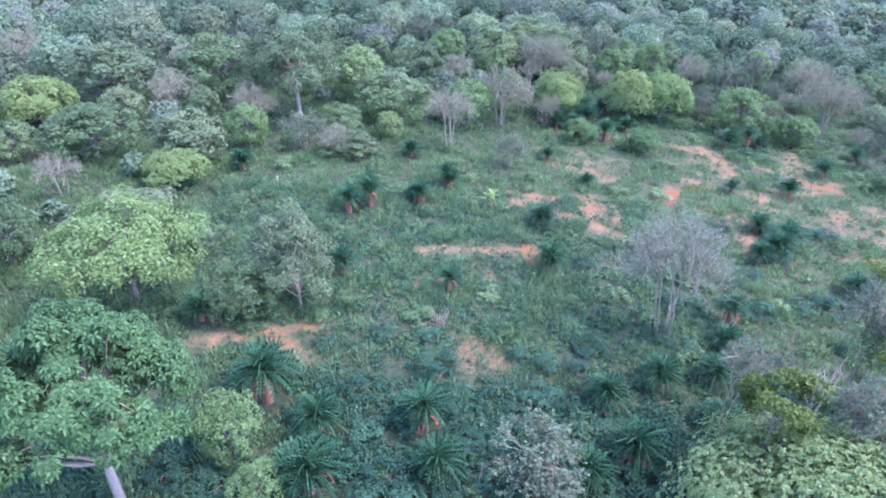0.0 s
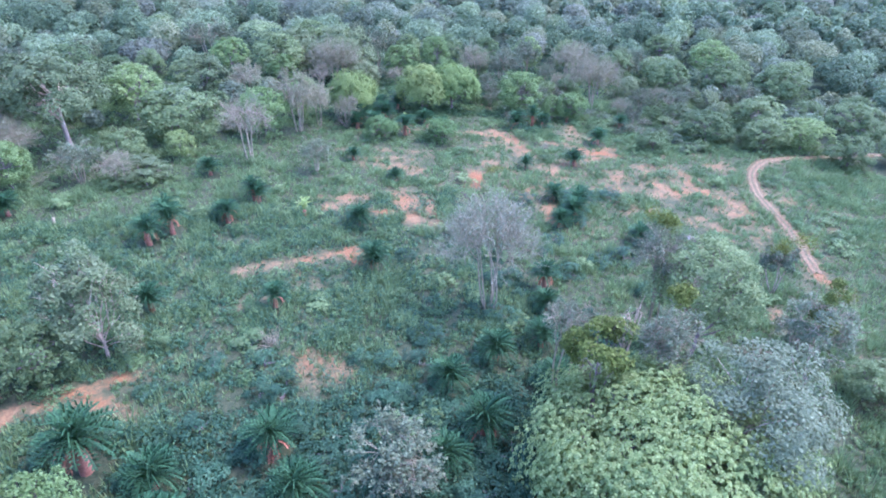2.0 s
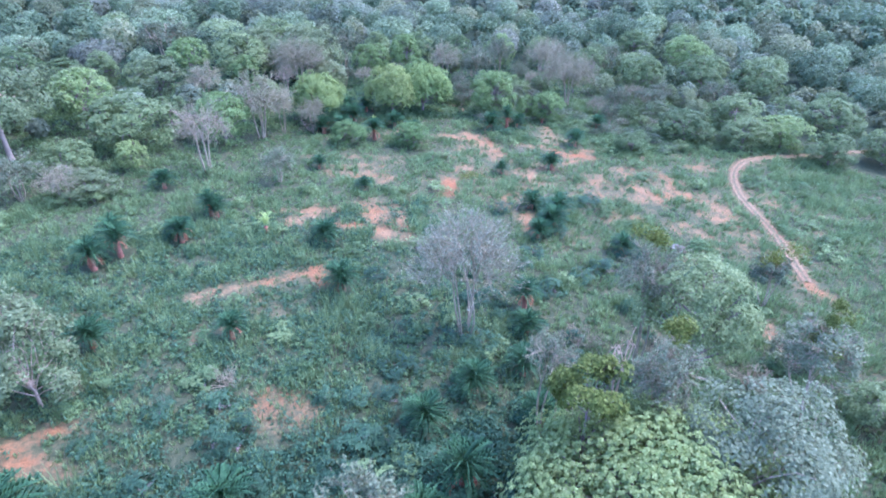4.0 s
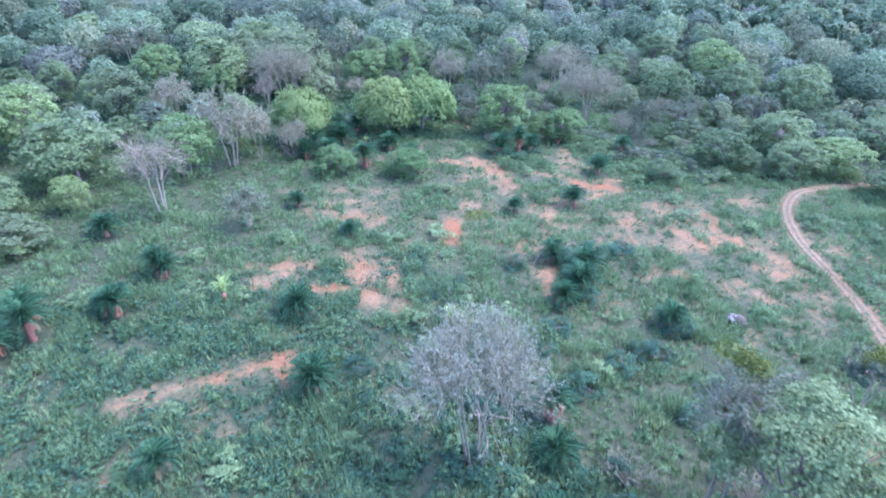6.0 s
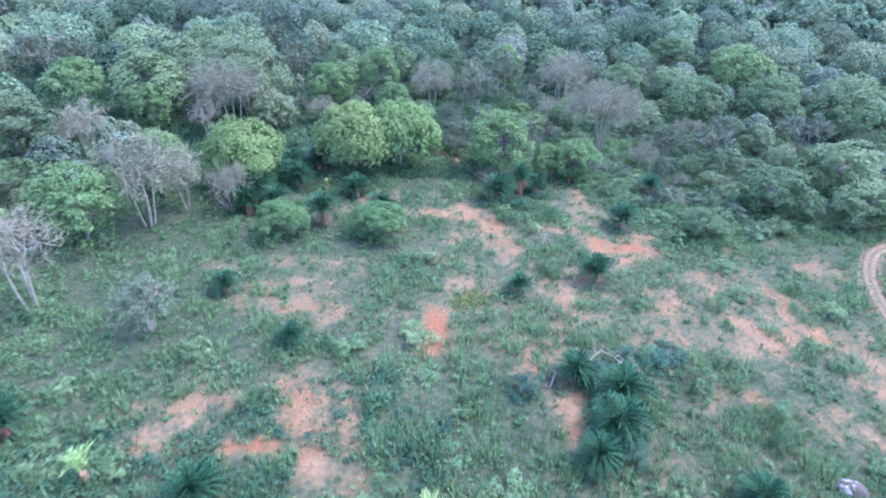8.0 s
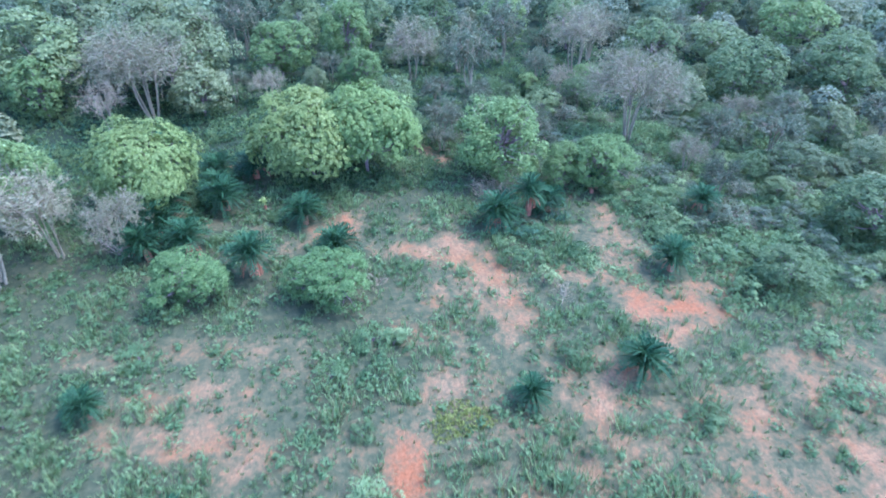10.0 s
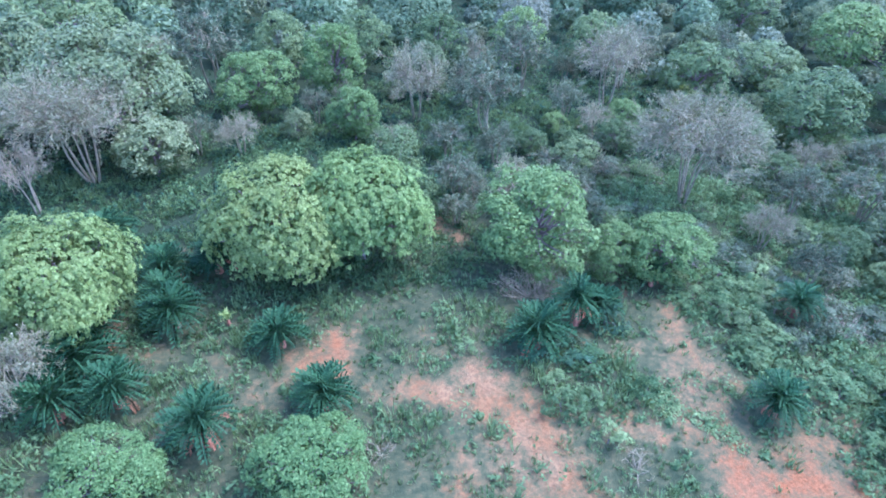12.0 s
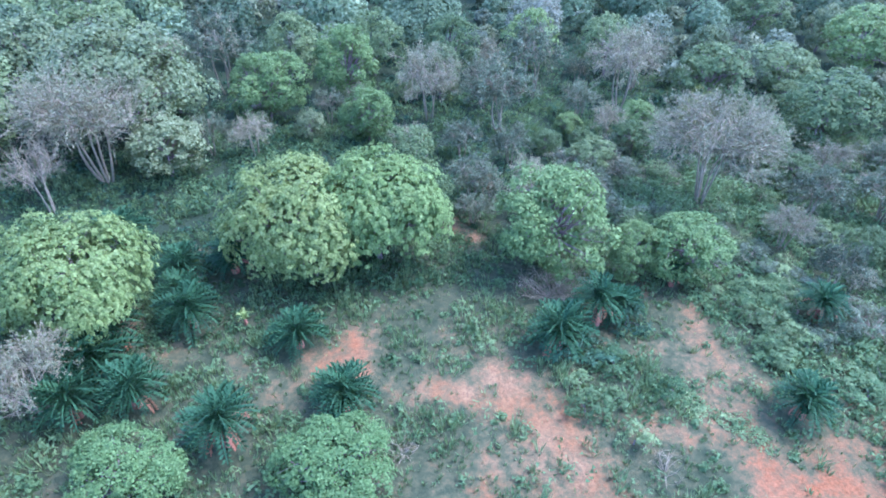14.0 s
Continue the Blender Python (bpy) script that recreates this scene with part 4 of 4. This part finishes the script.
LIME.materials.append(FROND_LIME)


def make_cycad(seed, trunk_h, n=26, skirt=6, mesh_set=None, name="cycad"):
    rng = random.Random(seed)
    base = new(name)
    p = [(0, 0, -0.3), (0.02, 0, trunk_h * 0.5), (0.05, 0.02, trunk_h), (0.05, 0.02, trunk_h + 0.12)]
    V, F = tube(p, (0.34, 0.28, 0.25, 0.08), 8)
    part("trunk", mesh_np("trunk", V, [(F, 0)]), [BARK_RED], base)
    for k in range(n + skirt):
        low = k >= n
        tilt = rng.uniform(22, 60) if low else -72 + 40 * (k / n) + rng.uniform(-6, 6) if mesh_set else -64 + 74 * (k / n) + rng.uniform(-9, 9)
        ob = new("frond", (DEAD_FRONDS if low else (mesh_set or FRONDS))[k % (1 if low or mesh_set else 3)])
        ob.parent = base
        s = rng.uniform(0.5, 0.75) if low else rng.uniform(0.85, 1.1)
        # turn about z first, then tilt along the frond
        ob.matrix_basis = Matrix.Translation((0.05, 0.02, trunk_h)) @ pose(0, 0, 0, 0, 0, k * 137.5 + rng.uniform(-12, 12)) @ pose(0, 0, 0, 0, tilt, 0) @ Matrix.Diagonal((s, s, s, 1))
        if low:
            tagged(ob, "withered orange-brown frond")
    return base


CYCAD_SHAPES = {"low": [make_cycad(1, 0.8, 54, skirt=0), make_cycad(2, 1.0, 52, skirt=2)], "tall": [make_cycad(3, 2.0, 38, 7), make_cycad(4, 1.6, 42, 6)]}
cycad_used = {"low": 0, "tall": 0}


def plant_cycad(shape, x, y, W):
    n = cycad_used[shape]
    cycad_used[shape] += 1
    srcs = CYCAD_SHAPES[shape]
    m = pose(x, y, ground_z(x, y), 0, 0, random.uniform(0, 360))
    ob = srcs[n] if n < len(srcs) else copy_thing(srcs[n % len(srcs)], m)
    s = W / 3.8
    ob.matrix_basis = m @ Matrix.Diagonal((s, s, s, 1))
    tagged(ob, {"low": "dark green cycad with a low rosette of fronds", "tall": "cycad on an orange-brown trunk with withered lower fronds"}[shape], "cycad", "cycads of the clearing")


LOW_CYCADS_A = [
    (-11.4, 41.4, 5.0), (17.6, 39.4, 5.7), (-0.3, 37.0, 5.0), (-10.9, 34.6, 6.2), (23.1, 49.7, 4.9), (29.2, 50.6, 4.3), (33.1, 57.2, 4.3),
    (14.7, 72.1, 5.1), (15.4, 85.5, 4.9), (-13.2, 68.8, 4.6), (16.7, 46.7, 4.8), (27.5, 43.3, 4.6), (12.8, 37.0, 4.6), (20.3, 113.8, 3.3),
    (-6.2, 111.1, 4.5), (-27.3, 56.8, 4.7), (-34.8, 100.0, 5.0), (-44.4, 89.0, 4.6), (53.1, 84.0, 5.4), (25.1, 133.3, 5.0), (25.5, 102.0, 3.4),
    (62.9, 103.0, 4.8), (46.6, 78.5, 4.3), (50.0, 80.5, 5.3)]
LOW_CYCADS_B = [
    (33.5, 140.2, 5.2), (50.5, 88.0, 4.1), (52.5, 103.5, 3.3), (56.1, 70.4, 4.3), (-4.1, 92.3, 4.4), (1.2, 97.8, 4.3), (41.2, 134.8, 4.7),
    (33.4, 146.5, 4.8), (33.2, 143.0, 4.6), (37.8, 146.3, 4.9), (26.3, 136.5, 6.4), (28.9, 132.8, 4.9), (43.0, 127.4, 5.0), (61.3, 127.2, 5.6),
    (68.7, 128.5, 4.3), (75.3, 114.2, 4.7), (28.8, 154.1, 5.1), (27.2, 140.0, 5.2)]
TALL_CYCADS = [
    (-16.9, 44.7, 6.4), (-1.5, 42.2, 5.1), (35.2, 61.7, 4.3), (-14.6, 86.0, 4.9), (-11.6, 88.7, 4.7), (-3.9, 90.9, 4.2), (0.5, 98.4, 4.0),
    (0.8, 66.2, 3.7), (-12.1, 90.8, 4.8), (34.4, 127.2, 5.1), (66.0, 128.4, 4.8), (85.6, 121.7, 4.4), (76.4, 130.6, 3.0)]

ROSETTES = {}
for x, y, W in LOW_CYCADS_A + LOW_CYCADS_B + TALL_CYCADS:
    for u in (-1, 0, 1):
        for v in (-1, 0, 1):
            ROSETTES.setdefault((int(x // 8) + u, int(y // 8) + v), []).append((x, y, W))
for x, y, W in LOW_CYCADS_A + LOW_CYCADS_B:
    plant_cycad("low", x, y, W)
for x, y, W in TALL_CYCADS:
    plant_cycad("tall", x, y, W)


# ---- undergrowth ----
def thicket(x, y):
    """How far dark shrubs push out the grass, under the near trees."""
    return 0.85 * math.exp(-(((x - 6) / 26) ** 2 + ((y - 38) / 13) ** 2) ** 2)


def veg_points(n, seed, x0, x1, y0, y1, mound=True, thin=1.3):
    rng = random.Random(seed)
    out = []
    while len(out) < n:
        x, y = rng.uniform(x0, x1), rng.uniform(y0, y1)
        if abs(x - 0.42 * y) > 38 + 0.85 * y:
            continue
        if any((x - a) ** 2 + (y - c) ** 2 < (0.36 * w) ** 2 for a, c, w in ROSETTES.get((int(x // 8), int(y // 8)), ())):
            continue
        if mound and thin < 1.5 and rng.random() < thicket(x, y):
            continue
        b = bare(x, y)
        if rng.random() < min(0.97, (b * thin) ** 1.3):
            continue
        g = noise.noise((x * 0.11, y * 0.11, 20)) + 0.5 * noise.noise((x * 0.4, y * 0.4, 21))
        # growth in mounds of a metre or two, with thin gaps between
        far = noise.voronoi(Vector((x * 0.29, y * 0.29, 4.0)))[0][0] if mound else 0.25
        if rng.random() > 1.35 - 1.3 * far:
            continue
        out.append((x, y, ground_z(x, y), g + 1.0 - 2.4 * far))
    return np.array(out)


def make_grass(n, seed, blades=14, low=0.65, high=1.5, name="tall_grass", wide=0.055):
    rng = np.random.default_rng(seed)
    P = veg_points(n, seed, -70, 126, 14, 178, low > 0.4, 1.45 if low > 0.4 else 0.85)
    size = rng.uniform(low, high, n) * (1.0 - 0.55 * np.array([bare(x, y) for x, y in P[:, :2]])) * (1.0 + 0.9 * np.clip(P[:, 3], -0.6, 0.9)) * (1.0 - 0.4 * np.clip((P[:, 1] - 92) / 25, 0, 1))
    ang = rng.uniform(0, 2 * np.pi, (n, blades))
    out = rng.uniform(0.08, 0.78, (n, blades))
    dirv = np.stack([np.cos(ang), np.sin(ang)], -1)
    root = P[:, None, :2] + dirv * (rng.uniform(0, 0.45, (n, blades, 1)) * size[:, None, None])
    L = size[:, None] * rng.uniform(0.6, 1.25, (n, blades))
    tip = root + dirv * (out * L * 0.85)[..., None]
    h = L * np.sqrt(1.08 - out ** 2 * 0.75)
    w = np.stack([-dirv[..., 1], dirv[..., 0]], -1) * (wide * rng.uniform(0.7, 1.6, (n, blades, 1)))
    z = np.broadcast_to(P[:, None, 2], (n, blades))
    a = np.concatenate([root - w, (z - 0.05)[..., None]], -1)
    b = np.concatenate([root + w, (z - 0.05)[..., None]], -1)
    c = np.concatenate([tip, (z + h)[..., None]], -1)
    V = np.stack([a, b, c], 2).reshape(-1, 3)
    return part(name, mesh_np(name, V, [(np.arange(len(V)).reshape(-1, 3), 0)]), [GRASS])


tagged(make_grass(46000, 31, 9), "dense tufts of tall green grass on the clearing", "grass", kind="stuff")


tagged(make_grass(30000, 33, 5, 0.25, 0.6, "short_grass", 0.032), "short grass between the tufts and on the soil", "grass", kind="stuff")


def make_undergrowth(n, seed, leaves=36, area=(-70, 128, 14, 186), leaf=(0.4, 0.17), mat=LEAF_SHRUB):
    rng = np.random.default_rng(seed)
    P = veg_points(n, seed, *area, thin=1.45 if mat is LEAF_SHRUB else 1.51)
    size = rng.uniform(0.45, 1.5, n) * (1.0 + 0.8 * np.clip(P[:, 3], -0.4, 0.8))
    e = unit(rng.normal(0, 1, (n * leaves, 3)) + np.array([0, 0, 0.7]))
    e[:, 2] = np.abs(e[:, 2])
    i = np.repeat(np.arange(n), leaves)
    pos = P[i, :3] + e * size[i, None] * rng.uniform(0.6, 1.05, (n * leaves, 1)) * np.array([1, 1, 0.85])
    V, F = leaf_tris(rng, pos, e + np.array([0, 0, 0.3]), *leaf, 0.5)
    return part("undergrowth", mesh_np("undergrowth", V, [(F, 0)]), [mat])


tagged(make_undergrowth(9500, 47, 24, leaf=(0.42, 0.2)), "low leafy green undergrowth between the tufts", "undergrowth", kind="stuff")
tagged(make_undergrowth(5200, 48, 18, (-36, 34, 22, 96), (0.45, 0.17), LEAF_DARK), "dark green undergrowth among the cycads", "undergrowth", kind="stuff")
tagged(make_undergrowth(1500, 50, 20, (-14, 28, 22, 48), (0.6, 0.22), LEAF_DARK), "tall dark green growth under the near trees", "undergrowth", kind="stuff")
tagged(make_undergrowth(2600, 51, 16, (76, 132, 106, 150), (0.42, 0.22)), "thick low green scrub beside the wood", "undergrowth", kind="stuff")
tagged(make_undergrowth(1500, 52, 14, (16, 64, 138, 174), (0.4, 0.2)), "green herbs in the glade behind the trees", "undergrowth", kind="stuff")
# the dark leaf colour paints in the shade beneath the trees
tagged(make_undergrowth(5000, 49, 10, (-60, 150, 150, 225), (0.5, 0.26), LEAF_DARK), "woodland floor undergrowth, shade put into its dark leaf colour", "undergrowth", kind="stuff")


# ---- shrubs, one by one ----
SHRUBS = [make_tree(name="shrub", seed=s, W=10, H=9, low=-1.0, n_clumps=22, n_leaves=580, leaf=(1.08, 0.43), ruffle=0.6, leaf_mat=m, bark=BARK, trunk_r=0.25, gap=1.15, limbs=2)
          for s, m in ((51, LEAF_SHRUB), (52, GRASS), (53, GRASS))]
rs = random.Random(77)
count = 0
while count < 290:
    x, y = (rs.uniform(78, 122), rs.uniform(106, 142)) if count % 5 in (1, 3) else (rs.uniform(-45, 112), rs.uniform(30, 132))
    if abs(x - 0.42 * y) > 20 + 0.72 * y or bare(x, y) > 0.4 or not (inside(x, y, CLEARING) or inside(x, y, BELT)) or noise.noise((x * 0.07, y * 0.07, 30)) < -0.15:
        continue
    if any((x - a) ** 2 + (y - c) ** 2 < (0.5 * w + 1.2) ** 2 for a, c, w in ROSETTES.get((int(x // 8), int(y // 8)), ())):
        continue
    W, H = rs.uniform(1.6, 4.4), rs.uniform(0.9, 2.1)
    m = pose(x, y, ground_z(x, y), 0, 0, rs.uniform(0, 360))
    ob = SHRUBS[count] if count < 3 else copy_thing(SHRUBS[count % 3], m)
    ob.matrix_basis = m @ Matrix.Diagonal((W / 10, W / 10, H / 9, 1))
    tagged(ob, "low dense green shrub in the tall grass", "shrub", "shrubs of the clearing")
    count += 1

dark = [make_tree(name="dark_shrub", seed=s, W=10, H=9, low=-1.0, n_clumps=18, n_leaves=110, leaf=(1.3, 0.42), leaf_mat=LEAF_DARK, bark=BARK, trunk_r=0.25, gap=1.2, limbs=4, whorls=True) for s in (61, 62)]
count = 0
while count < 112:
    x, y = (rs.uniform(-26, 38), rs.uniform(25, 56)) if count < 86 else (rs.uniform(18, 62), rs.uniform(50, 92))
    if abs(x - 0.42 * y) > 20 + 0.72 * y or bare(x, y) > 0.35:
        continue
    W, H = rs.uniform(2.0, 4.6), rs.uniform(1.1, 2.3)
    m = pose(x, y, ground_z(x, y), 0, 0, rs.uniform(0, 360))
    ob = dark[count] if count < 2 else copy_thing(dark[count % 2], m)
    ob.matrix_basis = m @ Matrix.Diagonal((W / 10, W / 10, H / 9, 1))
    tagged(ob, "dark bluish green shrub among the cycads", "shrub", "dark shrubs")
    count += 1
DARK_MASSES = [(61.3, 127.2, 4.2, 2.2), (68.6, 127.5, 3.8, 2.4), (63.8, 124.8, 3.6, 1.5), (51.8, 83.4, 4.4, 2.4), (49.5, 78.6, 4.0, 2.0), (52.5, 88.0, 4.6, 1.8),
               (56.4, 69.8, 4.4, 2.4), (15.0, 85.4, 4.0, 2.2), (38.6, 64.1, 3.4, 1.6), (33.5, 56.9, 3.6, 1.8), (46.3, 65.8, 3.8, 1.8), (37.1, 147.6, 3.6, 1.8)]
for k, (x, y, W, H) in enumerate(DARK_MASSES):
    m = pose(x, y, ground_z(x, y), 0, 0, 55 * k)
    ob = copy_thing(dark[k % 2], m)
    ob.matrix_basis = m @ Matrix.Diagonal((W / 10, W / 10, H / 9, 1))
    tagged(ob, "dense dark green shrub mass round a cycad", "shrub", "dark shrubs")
grey_low = [make_tree(name="scrub_bush", seed=s, W=10, H=9, low=-1.0, n_clumps=34, n_leaves=1150, leaf=(0.8, 0.38), ruffle=0.7, leaf_mat=LEAF_GREY if s < 68 else LEAF_GREEN, bark=BARK_PALE, trunk_r=0.25, gap=1.1, limbs=6)
            for s in (66, 67, 68)]
count = 0
while count < 90:
    x, y = rs.uniform(78, 128), rs.uniform(106, 152)
    near = math.hypot(x - 81, y - 110)
    if bare(x, y) > 0.45 or near < 4 or not (x > 92 or y > 119) or any((x - a) ** 2 + (y - b) ** 2 < (0.36 * w + 1) ** 2 for a, b, w in spots):
        continue
    W, H = rs.uniform(2.0, 4.4), rs.uniform(1.3, 2.8)
    spots.append((x, y, W * 0.7))
    m = pose(x, y, ground_z(x, y), 0, 0, rs.uniform(0, 360))
    ob = grey_low[count] if count < 3 else copy_thing(grey_low[count % 3], m)
    ob.matrix_basis = m @ Matrix.Diagonal((W / 10, W / 10, H / 9, 1))
    tagged(ob, "grey-green bush of the dense scrub beside the clearing", "bush", "scrub bushes")
    count += 1
dry_low = make_dry_tree(name="dry_shrub", seed=65, W=10, H=9, low=0.5, n_leaves=1500, leaf=0.4, leaf_mat=LEAF_GREY, bark=TWIG, trunk_r=0.16, stems=5, limbs=3, forks=4)
for k, (x, y, W, H) in enumerate(DRY_SHRUBS):
    m = pose(x, y, ground_z(x, y), 0, 0, 70 * k)
    ob = dry_low if k == 0 else copy_thing(dry_low, m)
    ob.matrix_basis = m @ Matrix.Diagonal((W / 10, W / 10, H / 9, 1))
    tagged(ob, "low dry shrub of grey twigs with few leaves", "shrub", "dry shrubs")

# ---- single small things ----
V, F = tube([(0, 0, -0.2), (0.02, 0, 0.15), (0.05, 0.03, 0.8), (0.08, 0.03, 1.3), (0.12, 0.05, 1.33)], (0.34, 0.27, 0.22, 0.19, 0.04), 9)
ob = part("tree_stump", mesh_np("tree_stump", V, [(F, 0)]), [TWIG])
ob.matrix_basis = pose(-27.9, 94.9, ground_z(-27.9, 94.9), 0, 4, 0)
tagged(ob, "short pale broken tree stump in the grass", "stump")
def boulder(x, y, r):
    bm = bmesh.new()
    bmesh.ops.create_icosphere(bm, subdivisions=3, radius=1)
    for v in bm.verts:
        n = noise.noise(v.co * 1.3) * 0.35 + noise.noise(v.co * 3.7) * 0.12
        v.co *= 1 + n
        v.co.x *= 1.45 * r
        v.co.y *= 0.95 * r
        v.co.z *= 0.75 * r
    for f in bm.faces:
        f.material_index = 1 if f.normal.z > 0.5 and noise.noise(f.calc_center_median() * 1.6) > 0.3 else 0
        f.smooth = True
    me = bpy.data.meshes.new("boulder")
    bm.to_mesh(me)
    bm.free()
    ob = part("boulder", me, [ROCK, ROCK_PALE])
    ob.matrix_basis = pose(x, y, ground_z(x, y) + 0.3 * r, 0, 0, -35)
    return tagged(ob, "dark weathered boulder with a pale lichened top", "boulder")


boulder(65.2, 68.9, 0.95)


def dead_shrub(name, x, y, W, H, seed, mat, label, n=46, lean=0.0):
    """A tangle of bare stems from one root."""
    rng = np.random.default_rng(seed)
    pieces = []
    for k in range(n):
        a = rng.uniform(0, 2 * np.pi)
        r = W / 2 * math.sqrt(rng.uniform(0.05, 1))
        tip = np.array([r * math.cos(a) + lean, r * math.sin(a), H * rng.uniform(0.55, 1) * (1 - 0.35 * (2 * r / W) ** 2)])
        p = bent(rng, (0, 0, -0.2), tip, 5, 0.22)
        pieces.append(tube(p, np.linspace(0.05, 0.015, 5), 4))
        for q in range(4):
            s = p[rng.integers(2, 5)]
            pieces.append(tube(bent(rng, s, s + rng.normal(0, 0.22, 3) * W / 2 + (0, 0, 0.25), 3, 0.2), (0.02, 0.015, 0.008), 3))
    V, F = join(pieces)
    ob = part(name, mesh_np(name, V, [(F, 0)]), [mat])
    ob.matrix_basis = pose(x, y, ground_z(x, y), 0, 0, 0)
    return tagged(ob, label, "dead shrub")


dead_shrub("dead_shrub", 38.2, 53.6, 6.0, 2.6, 1, TWIG, "low tangle of pale dead branches")
dead_shrub("dead_shrub", 46.4, 47.8, 6.0, 3.6, 2, TWIG, "bare grey shrub with forking stems")
for k, (x, y, W, H) in enumerate(((31.5, 43.6, 4.5, 2.6), (39.5, 38.5, 5.0, 3.4), (36.5, 36.2, 4.2, 3.0), (41.5, 33.8, 4.6, 3.0), (52.0, 41.5, 5.0, 2.6))):
    dead_shrub("dead_shrub", x, y, W, H, 20 + k, TWIG, "bare grey brush between the near trees")
dead_shrub("dead_shrub", 56.5, 57.5, 4.5, 2.6, 4, TWIG, "dark dry shrub of bare twigs")
dead_shrub("dead_shrub", 64.2, 133.0, 6.5, 2.6, 5, TWIG, "pale dead branches under the tree edge")
dead_shrub("dead_shrub", 22.8, 134.6, 5.0, 4.0, 6, BARK_PALE, "crooked bare shrub with pale stems", 16)
dead_shrub("dead_shrub", -0.2, 58.5, 4.0, 2.2, 7, TWIG, "thin pale dry bush among the grass", 26)
dead_shrub("dead_shrub", 89.5, 121.0, 4.0, 2.0, 8, TWIG, "low grey dead brush", 30)

# fallen limb, arched over the scrub
fp = [(47.6, 88.0, 0.1), (49.3, 89.3, 0.7), (51.6, 88.8, 0.9), (54.6, 89.7, 1.5), (56.2, 87.4, 0.9), (57.6, 85.4, 0.3)]
pts = smooth_line([p[:2] for p in fp], 4)
hs = np.interp(np.linspace(0, 5, len(pts)), range(6), [p[2] for p in fp])
limb = [tube([(x, y, ground_z(x, y) + h) for (x, y), h in zip(pts, hs)], np.linspace(0.09, 0.03, len(pts)), 6)]
rng = np.random.default_rng(12)
for k in range(26):
    c = rng.integers(4, len(pts))
    a = np.array([*pts[c], ground_z(*pts[c]) + hs[c]])
    limb.append(tube(bent(rng, a, a + rng.normal(0, 1, 3) * (1.4, 1.4, 0.5) + (0, 0, 0.4), 4, 0.2), (0.06, 0.045, 0.03, 0.012), 4))
V, F = join(limb)
tagged(part("fallen_limb", mesh_np("fallen_limb", V, [(F, 0)]), [TWIG]), "fallen pale tree limb with bare side branches", "fallen branch")


def lime_plant(x, y, s, seed):
    ob = make_cycad(seed, 1.2, 11, 0, [LIME], "young_palm")
    ob.matrix_basis = pose(x, y, ground_z(x, y), 0, 0, 40 * seed) @ Matrix.Diagonal((s, s, s, 1))
    return tagged(ob, "young palm with bright yellow-green fronds", "palm")


lime_plant(7.7, 90.4, 1.05, 21)
lime_plant(31.6, 78.3, 0.75, 22)
lime_plant(37.6, 138.8, 0.5, 23)


def creeper_patch(x, y, a, b, turn, seed, mat, label):
    """A flat sheet of small leaves that covers the soil."""
    rng = np.random.default_rng(seed)
    n = int(160 * a * b)
    r, ang = np.sqrt(rng.random(n)), rng.uniform(0, 2 * np.pi, n)
    edge = 1 + 0.16 * np.sin(3 * ang + seed) + 0.1 * np.sin(7 * ang)
    p = np.stack([a * r * edge * np.cos(ang), b * r * edge * np.sin(ang)], 1)
    c, s = math.cos(math.radians(turn)), math.sin(math.radians(turn))
    p = p @ np.array(((c, s), (-s, c)))
    lift = np.array([ground_z(x + u, y + v) - ground_z(x, y) for u, v in p]) + rng.uniform(0.03, 0.3, n) * (1.1 - r)
    V, F = leaf_tris(rng, np.column_stack((p, lift + 0.04)), np.tile((0, 0, 1.0), (n, 1)), 0.22, 0.17, 0.4)
    ob = part("creeper_patch", mesh_np("creeper_patch", V, [(F, 0)]), [mat])
    ob.matrix_basis = pose(x, y, ground_z(x, y))
    return tagged(ob, label, "creeper", kind="stuff")


creeper_patch(67.6, 119.3, 1.6, 2.7, 10, 1, GRASS, "low bright green creeper on the worn soil")
creeper_patch(69.9, 115.0, 1.0, 3.0, 25, 2, GRASS, "narrow strip of green creeper on the red soil")
creeper_patch(46.3, 103.9, 2.6, 1.8, 0, 3, LEAF_YELLOW, "low yellowish herb patch beside the red soil")
for k, (x, y, W, H) in enumerate(((65.2, 133.2, 6.0, 2.8), (89.0, 118.6, 4.0, 1.8), (62.0, 114.0, 3.4, 0.9), (45.6, 122.2, 3.2, 0.8))):
    dead_shrub("dead_shrub", x, y, W, H, 40 + k, TWIG, "tangle of pale dry twigs on the ground", 30 if H > 1 else 12)
